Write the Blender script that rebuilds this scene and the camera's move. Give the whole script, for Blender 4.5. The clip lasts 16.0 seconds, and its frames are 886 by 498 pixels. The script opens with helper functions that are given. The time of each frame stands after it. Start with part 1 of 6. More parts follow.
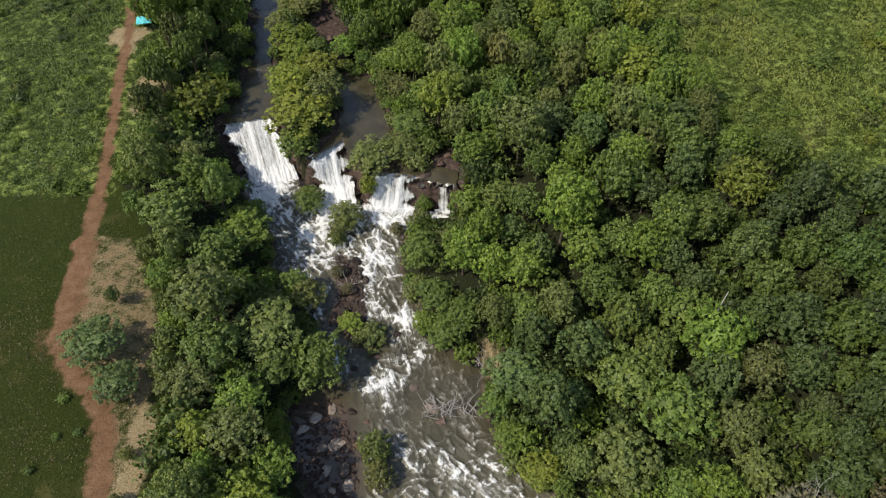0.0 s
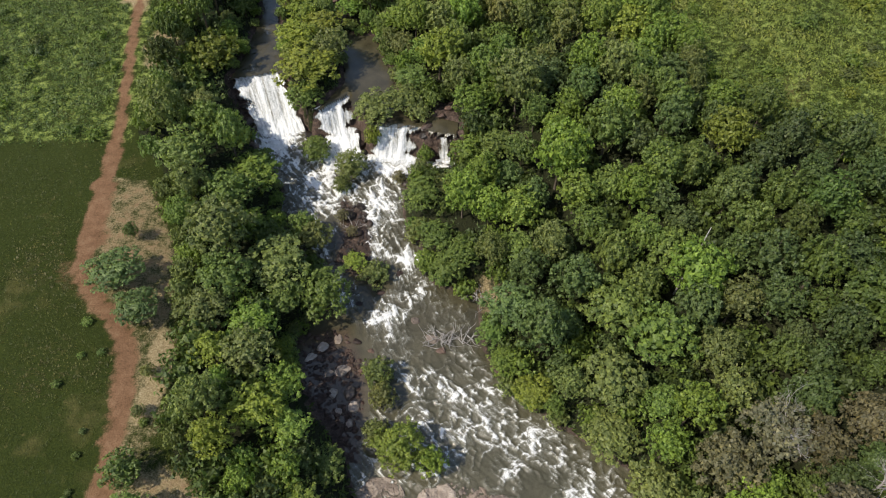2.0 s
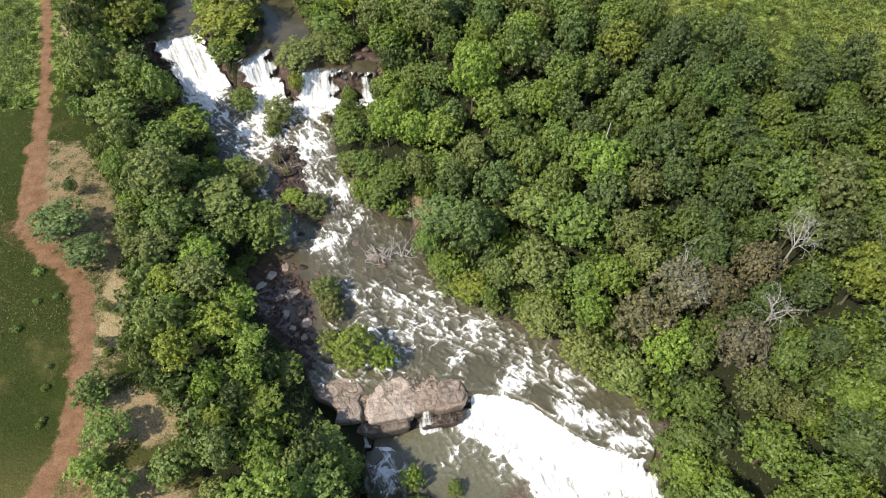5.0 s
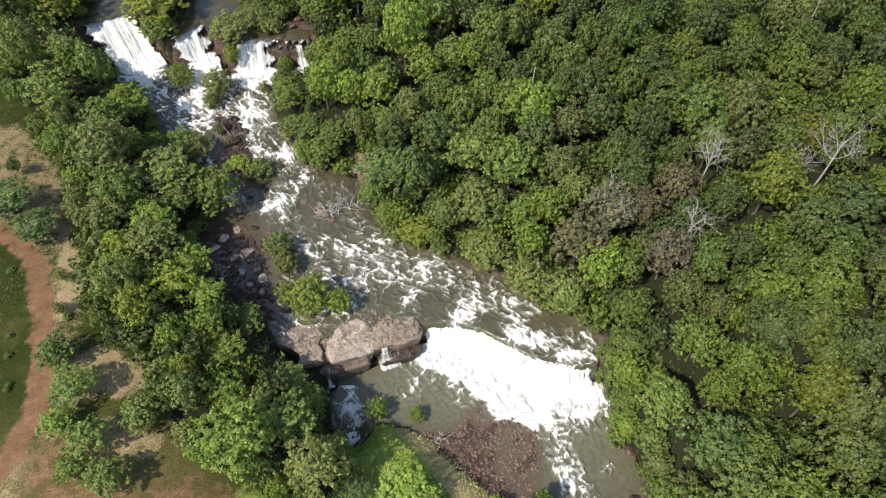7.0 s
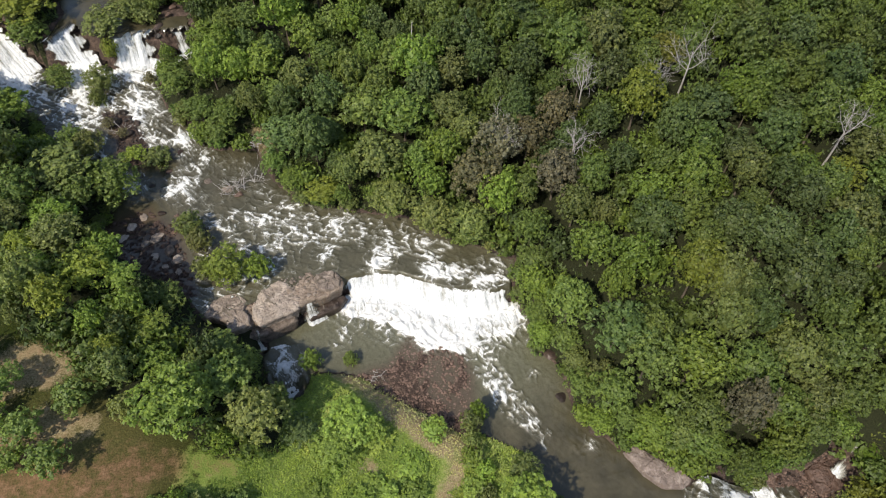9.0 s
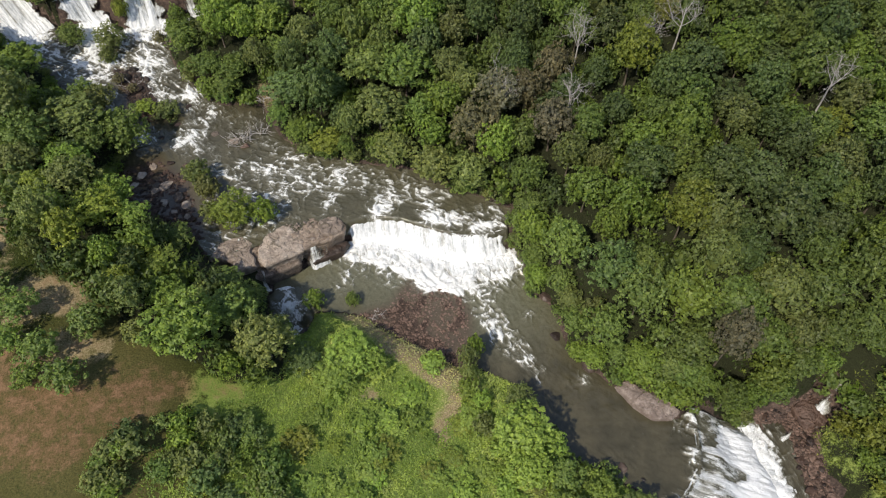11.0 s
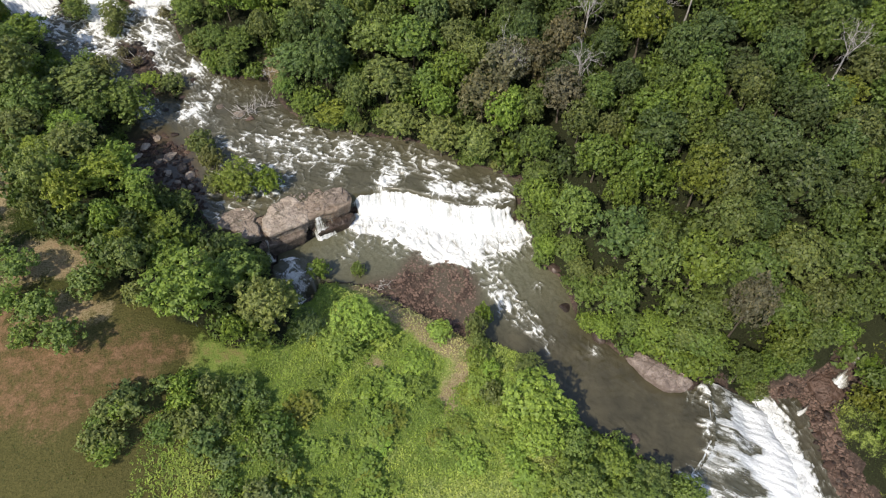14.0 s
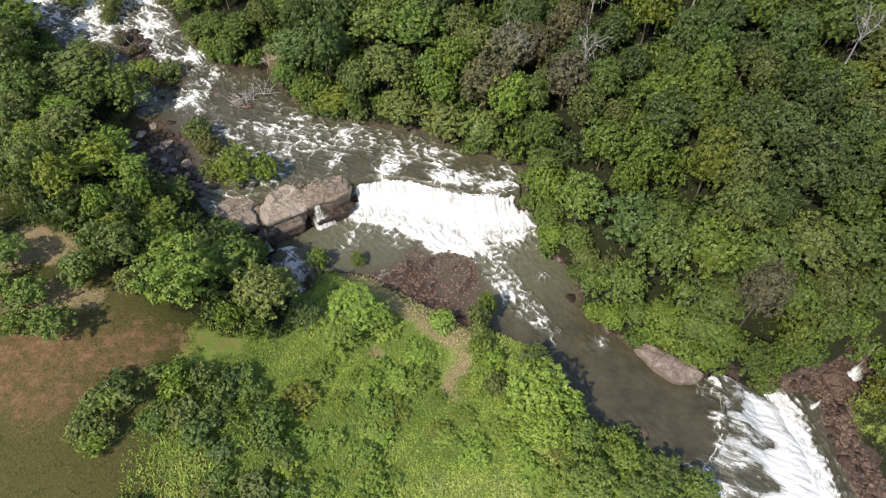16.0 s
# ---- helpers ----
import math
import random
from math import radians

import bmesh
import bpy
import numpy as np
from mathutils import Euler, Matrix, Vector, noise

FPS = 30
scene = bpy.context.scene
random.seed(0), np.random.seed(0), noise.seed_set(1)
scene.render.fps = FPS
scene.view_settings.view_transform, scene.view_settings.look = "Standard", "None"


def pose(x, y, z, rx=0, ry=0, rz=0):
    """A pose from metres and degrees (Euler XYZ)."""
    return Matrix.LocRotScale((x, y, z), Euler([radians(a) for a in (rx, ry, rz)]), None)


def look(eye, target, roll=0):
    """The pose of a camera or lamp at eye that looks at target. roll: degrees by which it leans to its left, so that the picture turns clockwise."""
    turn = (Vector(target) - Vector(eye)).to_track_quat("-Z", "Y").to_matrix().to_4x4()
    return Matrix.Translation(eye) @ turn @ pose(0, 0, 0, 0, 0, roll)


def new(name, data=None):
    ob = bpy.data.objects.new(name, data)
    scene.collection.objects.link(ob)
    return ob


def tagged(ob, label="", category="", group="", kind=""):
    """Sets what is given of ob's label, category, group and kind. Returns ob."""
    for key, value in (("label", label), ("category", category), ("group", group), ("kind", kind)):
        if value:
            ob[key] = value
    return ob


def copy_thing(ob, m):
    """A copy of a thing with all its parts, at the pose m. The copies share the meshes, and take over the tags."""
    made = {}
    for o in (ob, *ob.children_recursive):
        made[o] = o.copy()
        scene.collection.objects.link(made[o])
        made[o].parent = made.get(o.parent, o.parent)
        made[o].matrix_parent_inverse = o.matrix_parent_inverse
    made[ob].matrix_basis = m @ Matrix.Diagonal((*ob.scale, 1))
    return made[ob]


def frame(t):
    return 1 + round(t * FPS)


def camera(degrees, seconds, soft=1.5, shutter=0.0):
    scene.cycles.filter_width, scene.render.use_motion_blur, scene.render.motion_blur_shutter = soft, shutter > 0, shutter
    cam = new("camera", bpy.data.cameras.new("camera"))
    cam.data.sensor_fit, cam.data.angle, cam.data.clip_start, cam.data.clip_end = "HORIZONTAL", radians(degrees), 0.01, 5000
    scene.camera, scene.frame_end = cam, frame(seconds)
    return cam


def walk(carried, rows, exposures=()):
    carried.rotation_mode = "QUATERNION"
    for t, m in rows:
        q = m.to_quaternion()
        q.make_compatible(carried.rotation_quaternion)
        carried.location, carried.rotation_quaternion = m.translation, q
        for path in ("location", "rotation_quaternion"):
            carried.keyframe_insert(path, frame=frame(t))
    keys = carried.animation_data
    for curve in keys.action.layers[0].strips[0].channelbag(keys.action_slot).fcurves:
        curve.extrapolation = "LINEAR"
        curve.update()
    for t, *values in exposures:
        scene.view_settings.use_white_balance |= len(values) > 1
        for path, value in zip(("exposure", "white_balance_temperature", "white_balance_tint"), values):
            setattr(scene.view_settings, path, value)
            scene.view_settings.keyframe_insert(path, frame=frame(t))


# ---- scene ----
import itertools

cam = camera(69.4, 16.0, soft=1.1)
METRES, EYE, TILT, LEAN, TURN = 60.0, 82.0, -51.0, 0.0, 0.0
ROWS = [
    (0.0, 0.0, 0.0, 0.0, 0.0, 0.0, 0.0),
    (0.5, 0.0002, -0.0222, -0.0315, -0.0, -0.2, -0.08),
    (1.0, -0.0005, -0.0447, -0.0632, -0.03, -0.39, -0.17),
    (1.5, -0.0015, -0.0671, -0.0938, -0.05, -0.61, -0.24),
    (2.0, -0.0023, -0.0894, -0.1252, -0.07, -0.79, -0.32),
    (2.5, -0.004, -0.1117, -0.157, -0.13, -0.95, -0.38),
    (3.0, -0.0043, -0.1339, -0.1882, -0.2, -1.12, -0.37),
    (3.5, -0.0011, -0.1564, -0.2192, -0.73, -1.29, 0.35),
    (4.0, 0.0061, -0.1791, -0.2493, -1.96, -1.5, 2.08),
    (4.5, 0.0119, -0.2015, -0.2803, -3.6, -1.73, 4.26),
    (5.0, 0.0164, -0.2221, -0.3084, -5.05, -2.01, 6.14),
    (7.5, 0.0155, -0.3369, -0.467, -11.14, -3.74, 13.38),
    (8.0, 0.0179, -0.3602, -0.4989, -13.94, -4.58, 16.66),
    (8.5, 0.0141, -0.3808, -0.5272, -16.35, -5.43, 19.23),
    (9.0, 0.0003, -0.4042, -0.5594, -16.82, -5.68, 19.57),
    (9.5, -0.0124, -0.4254, -0.5893, -16.76, -5.72, 19.51),
    (10.0, -0.0275, -0.4417, -0.6235, -16.73, -5.81, 19.42),
    (12.5, -0.0771, -0.4537, -0.7436, -16.26, -5.36, 19.13),
    (13.0, -0.0797, -0.4454, -0.7545, -16.17, -5.16, 19.11),
    (13.5, -0.0814, -0.4371, -0.764, -16.11, -5.01, 19.11),
    (14.0, -0.083, -0.4278, -0.7735, -16.08, -4.89, 19.1),
    (14.5, -0.0843, -0.4175, -0.7826, -16.05, -4.83, 19.09),
    (15.0, -0.0853, -0.4076, -0.7917, -15.99, -4.74, 19.07),
    (15.5, -0.0864, -0.3982, -0.7995, -15.98, -4.63, 19.07),
    (16.0, -0.0873, -0.3871, -0.8089, -15.97, -4.54, 19.05),
]
walk(cam, [(t, pose(0, 0, EYE, TILT, LEAN, TURN) @ pose(METRES * x, METRES * y, METRES * z, 90 + pitch, roll, yaw)) for t, x, y, z, yaw, pitch, roll in ROWS],
     exposures=[(0.0, 0.22, 6850, 10), (1.0, 0.29, 6850, 10), (3.0, 0.52, 6850, 10), (4.5, 0.82, 6850, 10), (5.0, 0.89, 6850, 10), (7.5, 0.67, 6850, 10),
                (9.0, 0.42, 6850, 10), (10.0, 0.24, 6850, 10), (12.5, 0.33, 6850, 10), (14.0, 0.45, 6850, 10), (16.0, 0.51, 6850, 10)])

# ---- light: a high sun from the west, clear sky ----
SUN_FROM = Vector((-0.90, -0.43, 0.0)).normalized()
SUN_UP = radians(50)
world = bpy.data.worlds.new("sky")
scene.world = world
world.use_nodes = True
wn = world.node_tree
sky = wn.nodes.new("ShaderNodeTexSky")
sky.sky_type = "NISHITA"
sky.sun_disc = False
sky.sun_elevation = SUN_UP
sky.sun_rotation = math.atan2(SUN_FROM.x, SUN_FROM.y)
wn.links.new(sky.outputs[0], wn.nodes["Background"].inputs[0])
wn.nodes["Background"].inputs[1].default_value = 0.15
sun = new("sun", bpy.data.lights.new("sun", "SUN"))
sun.data.energy, sun.data.angle, sun.data.color = 3.6, radians(0.55), (1.0, 0.95, 0.86)
sun_way = Vector((SUN_FROM.x * math.cos(SUN_UP), SUN_FROM.y * math.cos(SUN_UP), math.sin(SUN_UP)))
sun.matrix_world = look(sun_way * 200, (0, 0, 0))

rng = np.random.default_rng(11)


# ---- numeric helpers ----
def hash2(i, j, k):
    h = (i.astype(np.int64) * 374761393 + j.astype(np.int64) * 668265263 + k * 974711) & 0x7FFFFFFF
    h = ((h ^ (h >> 13)) * 1274126177) & 0x7FFFFFFF
    h = ((h ^ (h >> 16)) * 60493) & 0x7FFFFFFF
    return (h % 65536) / 65535.0


def vnoise(x, y, k=0):
    """Smooth value noise of 0 to 1 on a unit lattice."""
    x, y = np.asarray(x, float), np.asarray(y, float)
    i, j = np.floor(x), np.floor(y)
    u, v = x - i, y - j
    u, v = u * u * (3 - 2 * u), v * v * (3 - 2 * v)
    a, b = hash2(i, j, k), hash2(i + 1, j, k)
    c, d = hash2(i, j + 1, k), hash2(i + 1, j + 1, k)
    return (a * (1 - u) + b * u) * (1 - v) + (c * (1 - u) + d * u) * v


def fbm(x, y, k=0, octaves=4):
    total, amp, norm = 0, 1.0, 0.0
    for o in range(octaves):
        total = total + amp * vnoise(x * 2 ** o, y * 2 ** o, k + 17 * o)
        norm += amp
        amp *= 0.5
    return total / norm


def smooth(a, b, x):
    t = np.clip((np.asarray(x, float) - a) / (b - a), 0, 1)
    return t * t * (3 - 2 * t)


def line_distance(x, y, line, closed=False):
    x, y = np.asarray(x, float), np.asarray(y, float)
    pts = list(line) + ([line[0]] if closed else [])
    best = np.full(x.shape, 1e9)
    for (ax, ay), (bx, by) in zip(pts[:-1], pts[1:]):
        dx, dy = bx - ax, by - ay
        s = np.clip(((x - ax) * dx + (y - ay) * dy) / (dx * dx + dy * dy + 1e-9), 0, 1)
        best = np.minimum(best, np.hypot(x - ax - s * dx, y - ay - s * dy))
    return best


def inside(x, y, poly):
    x, y = np.asarray(x, float), np.asarray(y, float)
    odd = np.zeros(x.shape, bool)
    for (ax, ay), (bx, by) in zip(poly, list(poly[1:]) + [poly[0]]):
        if ay == by:
            continue
        cross = ((ay > y) != (by > y)) & (x < (bx - ax) * (y - ay) / (by - ay) + ax)
        odd ^= cross
    return odd


def signed(x, y, poly):
    """Distance to a polygon's edge, negative inside."""
    d = line_distance(x, y, poly, True)
    return np.where(inside(x, y, poly), -d, d)


def resample(pts, n):
    p = np.array(pts, float)
    seg = np.r_[0, np.cumsum(np.linalg.norm(np.diff(p, axis=0), axis=1))]
    s = np.linspace(0, seg[-1], n)
    return np.stack([np.interp(s, seg, p[:, k]) for k in range(p.shape[1])], 1)


# ---- the plan: reaches of the river, from the top down ----
UPPER_WEST = [(-39.5, 88), (-38.2, 94), (-37.5, 103), (-37, 110), (-42, 130), (-47, 165), (-36, 165), (-34.5, 129),
              (-33.6, 107), (-30.6, 96), (-28.8, 88.5), (-31.5, 90.3), (-35.5, 89)]
UPPER_EAST = [(-23, 79), (-20.5, 83), (-18.2, 87), (-19.5, 99), (-19, 103), (-13, 101.5), (-10.2, 91), (-8.5, 85), (-5, 79), (2.6, 76.5),
              (2.2, 72.9), (-2, 73.8), (-4.5, 75.2), (-9.7, 76), (-12.4, 75.9), (-16, 79.5), (-17.2, 84.3), (-21, 80.3)]
MIDDLE = [(-36, 82), (-33.5, 76.5), (-28.6, 69.7), (-26.6, 66), (-27, 59.5), (-23, 54), (-18.6, 50.3), (-16.7, 44.5), (-21, 39.8), (-21.3, 36),
          (-18.5, 31), (-13, 25.5), (-11.5, 20), (-11, 17.4), (-6, 16.8), (-3, 16.6), (2, 16.8), (8, 15.8), (9.6, 14.6), (13.8, 14), (18, 11.6),
          (22, 7.2), (25, 4.4), (29, 2.6), (32.4, 2.2), (34.6, 5.6), (28.7, 12.7), (23.1, 20.2), (15.1, 25.5), (8.2, 30.8), (5.4, 36.8), (4.8, 45),
          (-2, 48), (-4, 55), (-7.2, 61), (-7.2, 66.5), (-3, 71.5), (2.4, 72.2), (-5, 73.2), (-14, 74), (-22, 77.5), (-25, 79), (-30, 80)]
LOWER = [(-4, 11), (3, 12.2), (9.4, 13.9), (13.6, 13.2), (17.6, 10.8), (21.6, 6.4), (24.8, 3.6), (29, 1.8), (32.6, 1.4),
         (32.8, -2.4), (31.2, -6.4), (33, -11), (31.4, -18.5), (34.4, -25), (36, -31), (40, -33.4), (43.2, -32.8),
         (41, -37.4), (39, -40), (36.4, -41.4), (32.5, -42.6), (31.5, -40.4), (28.7, -36), (23, -32), (24, -27), (23.4, -20),
         (18.5, -14), (14, -7.5), (7.5, -0.4), (4.4, 2), (0.5, 4), (-2, 2), (-4.6, 2.4), (-5, 6)]
LAST = [(50, -35.5), (56, -39.5), (54.4, -45), (51.6, -50), (51, -58), (50, -75), (33, -75), (36, -58), (42, -52), (46, -46), (48, -40)]
REACHES = [UPPER_WEST, UPPER_EAST, MIDDLE, LOWER, LAST]
SHELF = [(-11.5, 16.5), (-8, 19), (-3, 19.2), (2, 18.4), (8, 16.8), (9.2, 14.6), (8.2, 12), (2.5, 11.4), (-5, 10.6), (-9, 11.8), (-11.8, 13.4)]


LOWER_LIP = [(9.5, 14.7), (13.8, 14.1), (18.0, 11.6), (21.8, 7.2), (25.0, 4.2), (28.6, 2.5), (32.2, 2.3)]


def at(pts, z):
    return [(*p, z) for p in pts]


# each waterfall: its lip, its foot, words, how dense, how steep, how far it leans out, the reach of its froth
FALLS = [
    (at([(-39.7, 87.6), (-38.4, 89.1), (-35.5, 89.2), (-31.6, 90.4), (-29.4, 88.2)], 8.1), at([(-34.6, 80.4), (-32.4, 78.4), (-29.6, 77.6), (-27.2, 78.6), (-25, 79.6)], 2.5),
     "broad white waterfall tumbling diagonally beside a wooded island", 0.68, 0.9, 0.75, 1.3),
    (at([(-23.2, 78.9), (-21.4, 80.6), (-19.2, 82.4), (-17.0, 84.6)], 8.1), at([(-21.8, 77.2), (-19.3, 75.6), (-16.6, 74.2), (-14.2, 74.0)], 2.3),
     "tall white waterfall between two clumps of trees", 0.72, 0.75, 0.45, 1.2),
    (at([(-12.6, 76.0), (-9.7, 76.1), (-4.3, 75.2)], 8.0), at([(-13.4, 73.7), (-8.9, 73.0), (-4.8, 73.1)], 2.3),
     "white curtain waterfall under overhanging bushes", 0.64, 0.6, 0.4, 1.1),
    (at([(-1.8, 73.7), (0.0, 73.4), (2.1, 72.8)], 7.0), at([(-1.4, 72.4), (0.3, 72.3), (2.0, 71.9)], 2.9),
     "thin broken waterfall over a dark rock step", 0.34, 0.5, 0.3, 0.5),
    (at(LOWER_LIP, -2.0), at([(8.9, 12.7), (13.0, 11.7), (16.4, 9.0), (20.2, 4.8), (23.6, 2.2), (27.6, 0.6), (32.0, 0.5)], -5.9),
     "broad white waterfall curving across the river", 0.74, 0.6, 0.35, 1.9),
    (at([(1.7, 12.6), (3.2, 12.3), (5.4, 12.3), (7.0, 12.2)], -2.35), at([(1.6, 11.2), (3.2, 10.7), (5.5, 10.8), (7.1, 11.0)], -5.9),
     "thin streams falling off the rock shelf", 0.33, 0.5, 0.3, 0.0),
    (at([(-5.4, 11.4), (-5.0, 11.2), (-4.5, 11.1)], -2.3), at([(-5.3, 10.3), (-4.9, 10.1), (-4.4, 10.1)], -5.9),
     "narrow trickle falling off the rock shelf", 0.4, 0.5, 0.3, 0.2),
    (at([(-4.2, 9.4), (-2.4, 9.2), (-0.6, 8.6)], -5.8), at([(-5.4, 2.6), (-3.6, 2.0), (-1.4, 2.4)], -7.7),
     "small white side cascade between bushes", 0.75, 0.9, 0.8, 0.5),
    (at([(43.6, -32.6), (41.4, -36.4), (39.4, -39.6), (36.4, -41.4), (31.0, -43.6)], -7.85), at([(51.4, -37.2), (50.5, -41.0), (49.6, -46.0), (47.6, -51.0), (44, -57)], -13.6),
     "steep foaming waterfall with dark streaks above a solid white drop", 0.16, 0.9, 0.7, 1.7),
    (at([(65.0, -37.2), (66.0, -39.2), (66.4, -41.0)], -8.8), at([(61.2, -38.8), (61.2, -40.4), (61.5, -42.0)], -10.8),
     "small white side stream spraying out of the forest", 0.12, 0.9, 0.8, 0.0),
    (at([(60.6, -38.8), (60.2, -39.9), (60.0, -41.2)], -10.8), at([(55.6, -39.4), (55.0, -40.6), (54.6, -42.0)], -13.3),
     "thin white streaks running down a red rock face", -0.12, 0.9, 0.8, 0.0)]
SLOPING = (0, 1, 2, 3, 4, 7, 8, 9, 10)


def water_level(k, x, y):
    x, y = np.asarray(x, float), np.asarray(y, float)
    if k < 2:
        return 8.1 + 0.006 * (y - 85)
    if k == 2:
        return np.interp(y, [2, 15, 24, 36, 46, 56, 66, 78], [-2.05, -1.95, -1.6, -1.0, -0.6, 0.2, 1.5, 2.7])
    if k == 3:
        z = np.interp(y, [-42, -27, -19, -12, 0, 12], [-8.0, -7.6, -7.0, -6.5, -6.05, -6.0])
        return z - 1.8 * smooth(7.5, 1.5, y) * smooth(-0.5, -2.5, x)
    return np.full(x.shape, -13.6)


# ---- the plan: land heights between the river's reaches ----
LAND = np.array([
    (-63, 123, 13), (-58, 97, 12.2), (-54, 76, 11.2), (-52, 57, 9.6), (-51, 44, 8), (-43, 36, 7.3), (-40, 28, 7), (-39, 12, 6.5),
    (-70, 68, 9.9), (-95, 110, 12), (-85, 30, 8), (-60, 0, 6), (-33, 52, 5), (-27, 11, 6), (-27, 2, 6.6), (-30, -20, 5.2), (-12, -11, 1),
    (-14, 4, 3), (2, -9, -2.6), (8, -7, -3.2), (10, -21, -4.4), (17, -34, -5), (-6, -34, 0), (50, 2, 3), (45, 30, 2), (76, 20, 7), (60, -25, 0),
    (30, 48, 1.5), (13, 72, 7.0), (65, 75, 11.5), (110, 130, 19), (-10, 130, 10)], float)
MORE_LAND = np.array([(60, -40, -11.8), (67, -46, -7.5), (61, -58, -10), (110, 20, 11), (38, 80, 9), (-26, 110, 9.3), (6, 45, 1.5), (100, -40, 4)], float)
LAND = np.vstack([LAND, MORE_LAND])
_d = np.hypot(LAND[:, None, 0] - LAND[None, :, 0], LAND[:, None, 1] - LAND[None, :, 1])
_w = np.linalg.solve(_d + 1e-6 * np.eye(len(LAND)), LAND[:, 2] - 4.0)


def land(x, y):
    cx, cy = np.clip(x, -105, 125), np.clip(y, -70, 150)
    z = np.full(np.shape(cx), 4.0)
    for (px, py, _), w in zip(LAND, _w):
        z = z + w * np.sqrt((cx - px) ** 2 + (cy - py) ** 2 + 9)
    far = np.hypot(x - cx, y - cy)
    return z + 0.5 * (fbm(x * 0.11, y * 0.11, 5) - 0.5) + far * 0.015


def fall_bed(x, y):
    """How high the bed under the sloping falls lies; very high elsewhere."""
    bed = np.full(x.shape, 99.0)
    for lip, foot in ((FALLS[k][0], FALLS[k][1]) for k in SLOPING):
        a, b = resample(lip, 14), resample(foot, 14)
        lo, hi = np.minimum(a, b).min(0) - 1.2, np.maximum(a, b).max(0) + 1.2
        near = (x > lo[0]) & (x < hi[0]) & (y > lo[1]) & (y < hi[1])
        if not near.any():
            continue
        px, py = x[near], y[near]
        best, level = np.full(px.shape, 1e9), np.zeros(px.shape)
        for i, u in itertools.product(range(14), np.linspace(0, 1, 12)):
            q = a[i] + (b[i] - a[i]) * u
            d = np.hypot(px - q[0], py - q[1])
            level = np.where(d < best, a[i, 2] + (b[i, 2] - a[i, 2]) * u ** 1.1 - 1.7, level)
            best = np.minimum(best, d)
        bed[near] = np.where(best < 1.0, level, bed[near])
    return bed


def ground_z(x, y):
    shape = np.shape(x)
    x, y = np.atleast_1d(np.asarray(x, float)), np.atleast_1d(np.asarray(y, float))
    z = land(x, y)
    near, level = np.full(x.shape, 1e9), np.zeros(x.shape)
    for k, poly in enumerate(REACHES):
        s = signed(x, y, poly)
        level = np.where(s < near, water_level(k, x, y), level)
        near = np.minimum(near, s)
    shore = level - 0.25 + (0.6 + 0.5 * (fbm(x * 0.5, y * 0.5, 9) - 0.4)) * smooth(0.0, 1.4, near)
    bank = np.where(near < 0, level - np.minimum(1.3, 0.25 - near * 0.5), shore + (z - shore) * smooth(0.0, 6.0, near))
    z = np.where(near < 7, bank, z)
    for k, poly, lift in ((5, ROCKY[5], 0.0), (6, ROCKY[6], 0.3), (0, ROCKY[0], 0.10)):
        box = np.array(poly)
        if ((x > box[:, 0].min() - 1) & (x < box[:, 0].max() + 1) & (y > box[:, 1].min() - 1) & (y < box[:, 1].max() + 1)).any():
            flat = water_level(3 if k == 0 else 2, x, y) + lift - 0.1 + 0.75 * (fbm(x * 0.55, y * 0.55, 14, 4) - 0.5)
            z = z + (flat - z) * smooth(0.8, -0.8, signed(x, y, poly))
    z = np.where(signed(x, y, SHELF) < 0.2, np.minimum(z, -3.4), z)
    return np.minimum(z, fall_bed(x, y)).reshape(shape)


def river_distance(x, y):
    return np.min([signed(x, y, p) for p in REACHES], axis=0)


# ---- the plan: cover ----
TRAIL = [(-66, 140), (-63.3, 123), (-60.4, 109.5), (-58.4, 97.4), (-56.3, 86.8), (-54.2, 76.2), (-53.3, 70), (-52.7, 63.5), (-52.4, 57.7), (-51.9, 51.3),
         (-51.2, 45), (-47.5, 39.5), (-43.5, 36), (-41, 30.5), (-40, 25), (-39.5, 20), (-39.1, 13.8), (-39.2, 9), (-41.2, 4.5), (-46, -2)]
FOREST_WEST = [(-64, 165), (-54, 128), (-53, 112), (-51, 96), (-50, 82), (-50, 72), (-45, 64), (-41, 55), (-38.6, 48), (-35.8, 40),
               (-34, 33), (-32.6, 24), (-30.6, 18), (-26, 14.5), (-23.5, 9), (-23, 2.5), (-17, -2.5), (-12, -7), (-7, -8), (-4.5, -3), (-6, 8),
               (-10.5, 13), (-11, 20), (0, 40), (0, 80), (-20, 165)]
FOREST_EAST = [(-8, 165), (-9, 100), (-5, 84), (4, 77), (4, 71), (-4, 60), (0, 48.5), (8, 41), (8, 31), (20, 20), (31, 5), (31, -8),
               (30, -19), (33, -25), (42, -32), (50, -35.5), (58, -37), (66, -38), (95, -46), (145, -25), (145, 38), (120, 46), (90, 53), (70, 60), (66, 65),
               (56, 71), (46, 83), (41, 100), (33, 124), (28, 165)]
BROWN = [(-41, 8.5), (-36, 8.5), (-33, 6), (-27, -0.5), (-22.8, 0), (-18, -3.5), (-11, -8), (-12, -10), (-19, -7.5), (-24.5, -9), (-28.5, -12), (-33, -12.5), (-41, -9)]
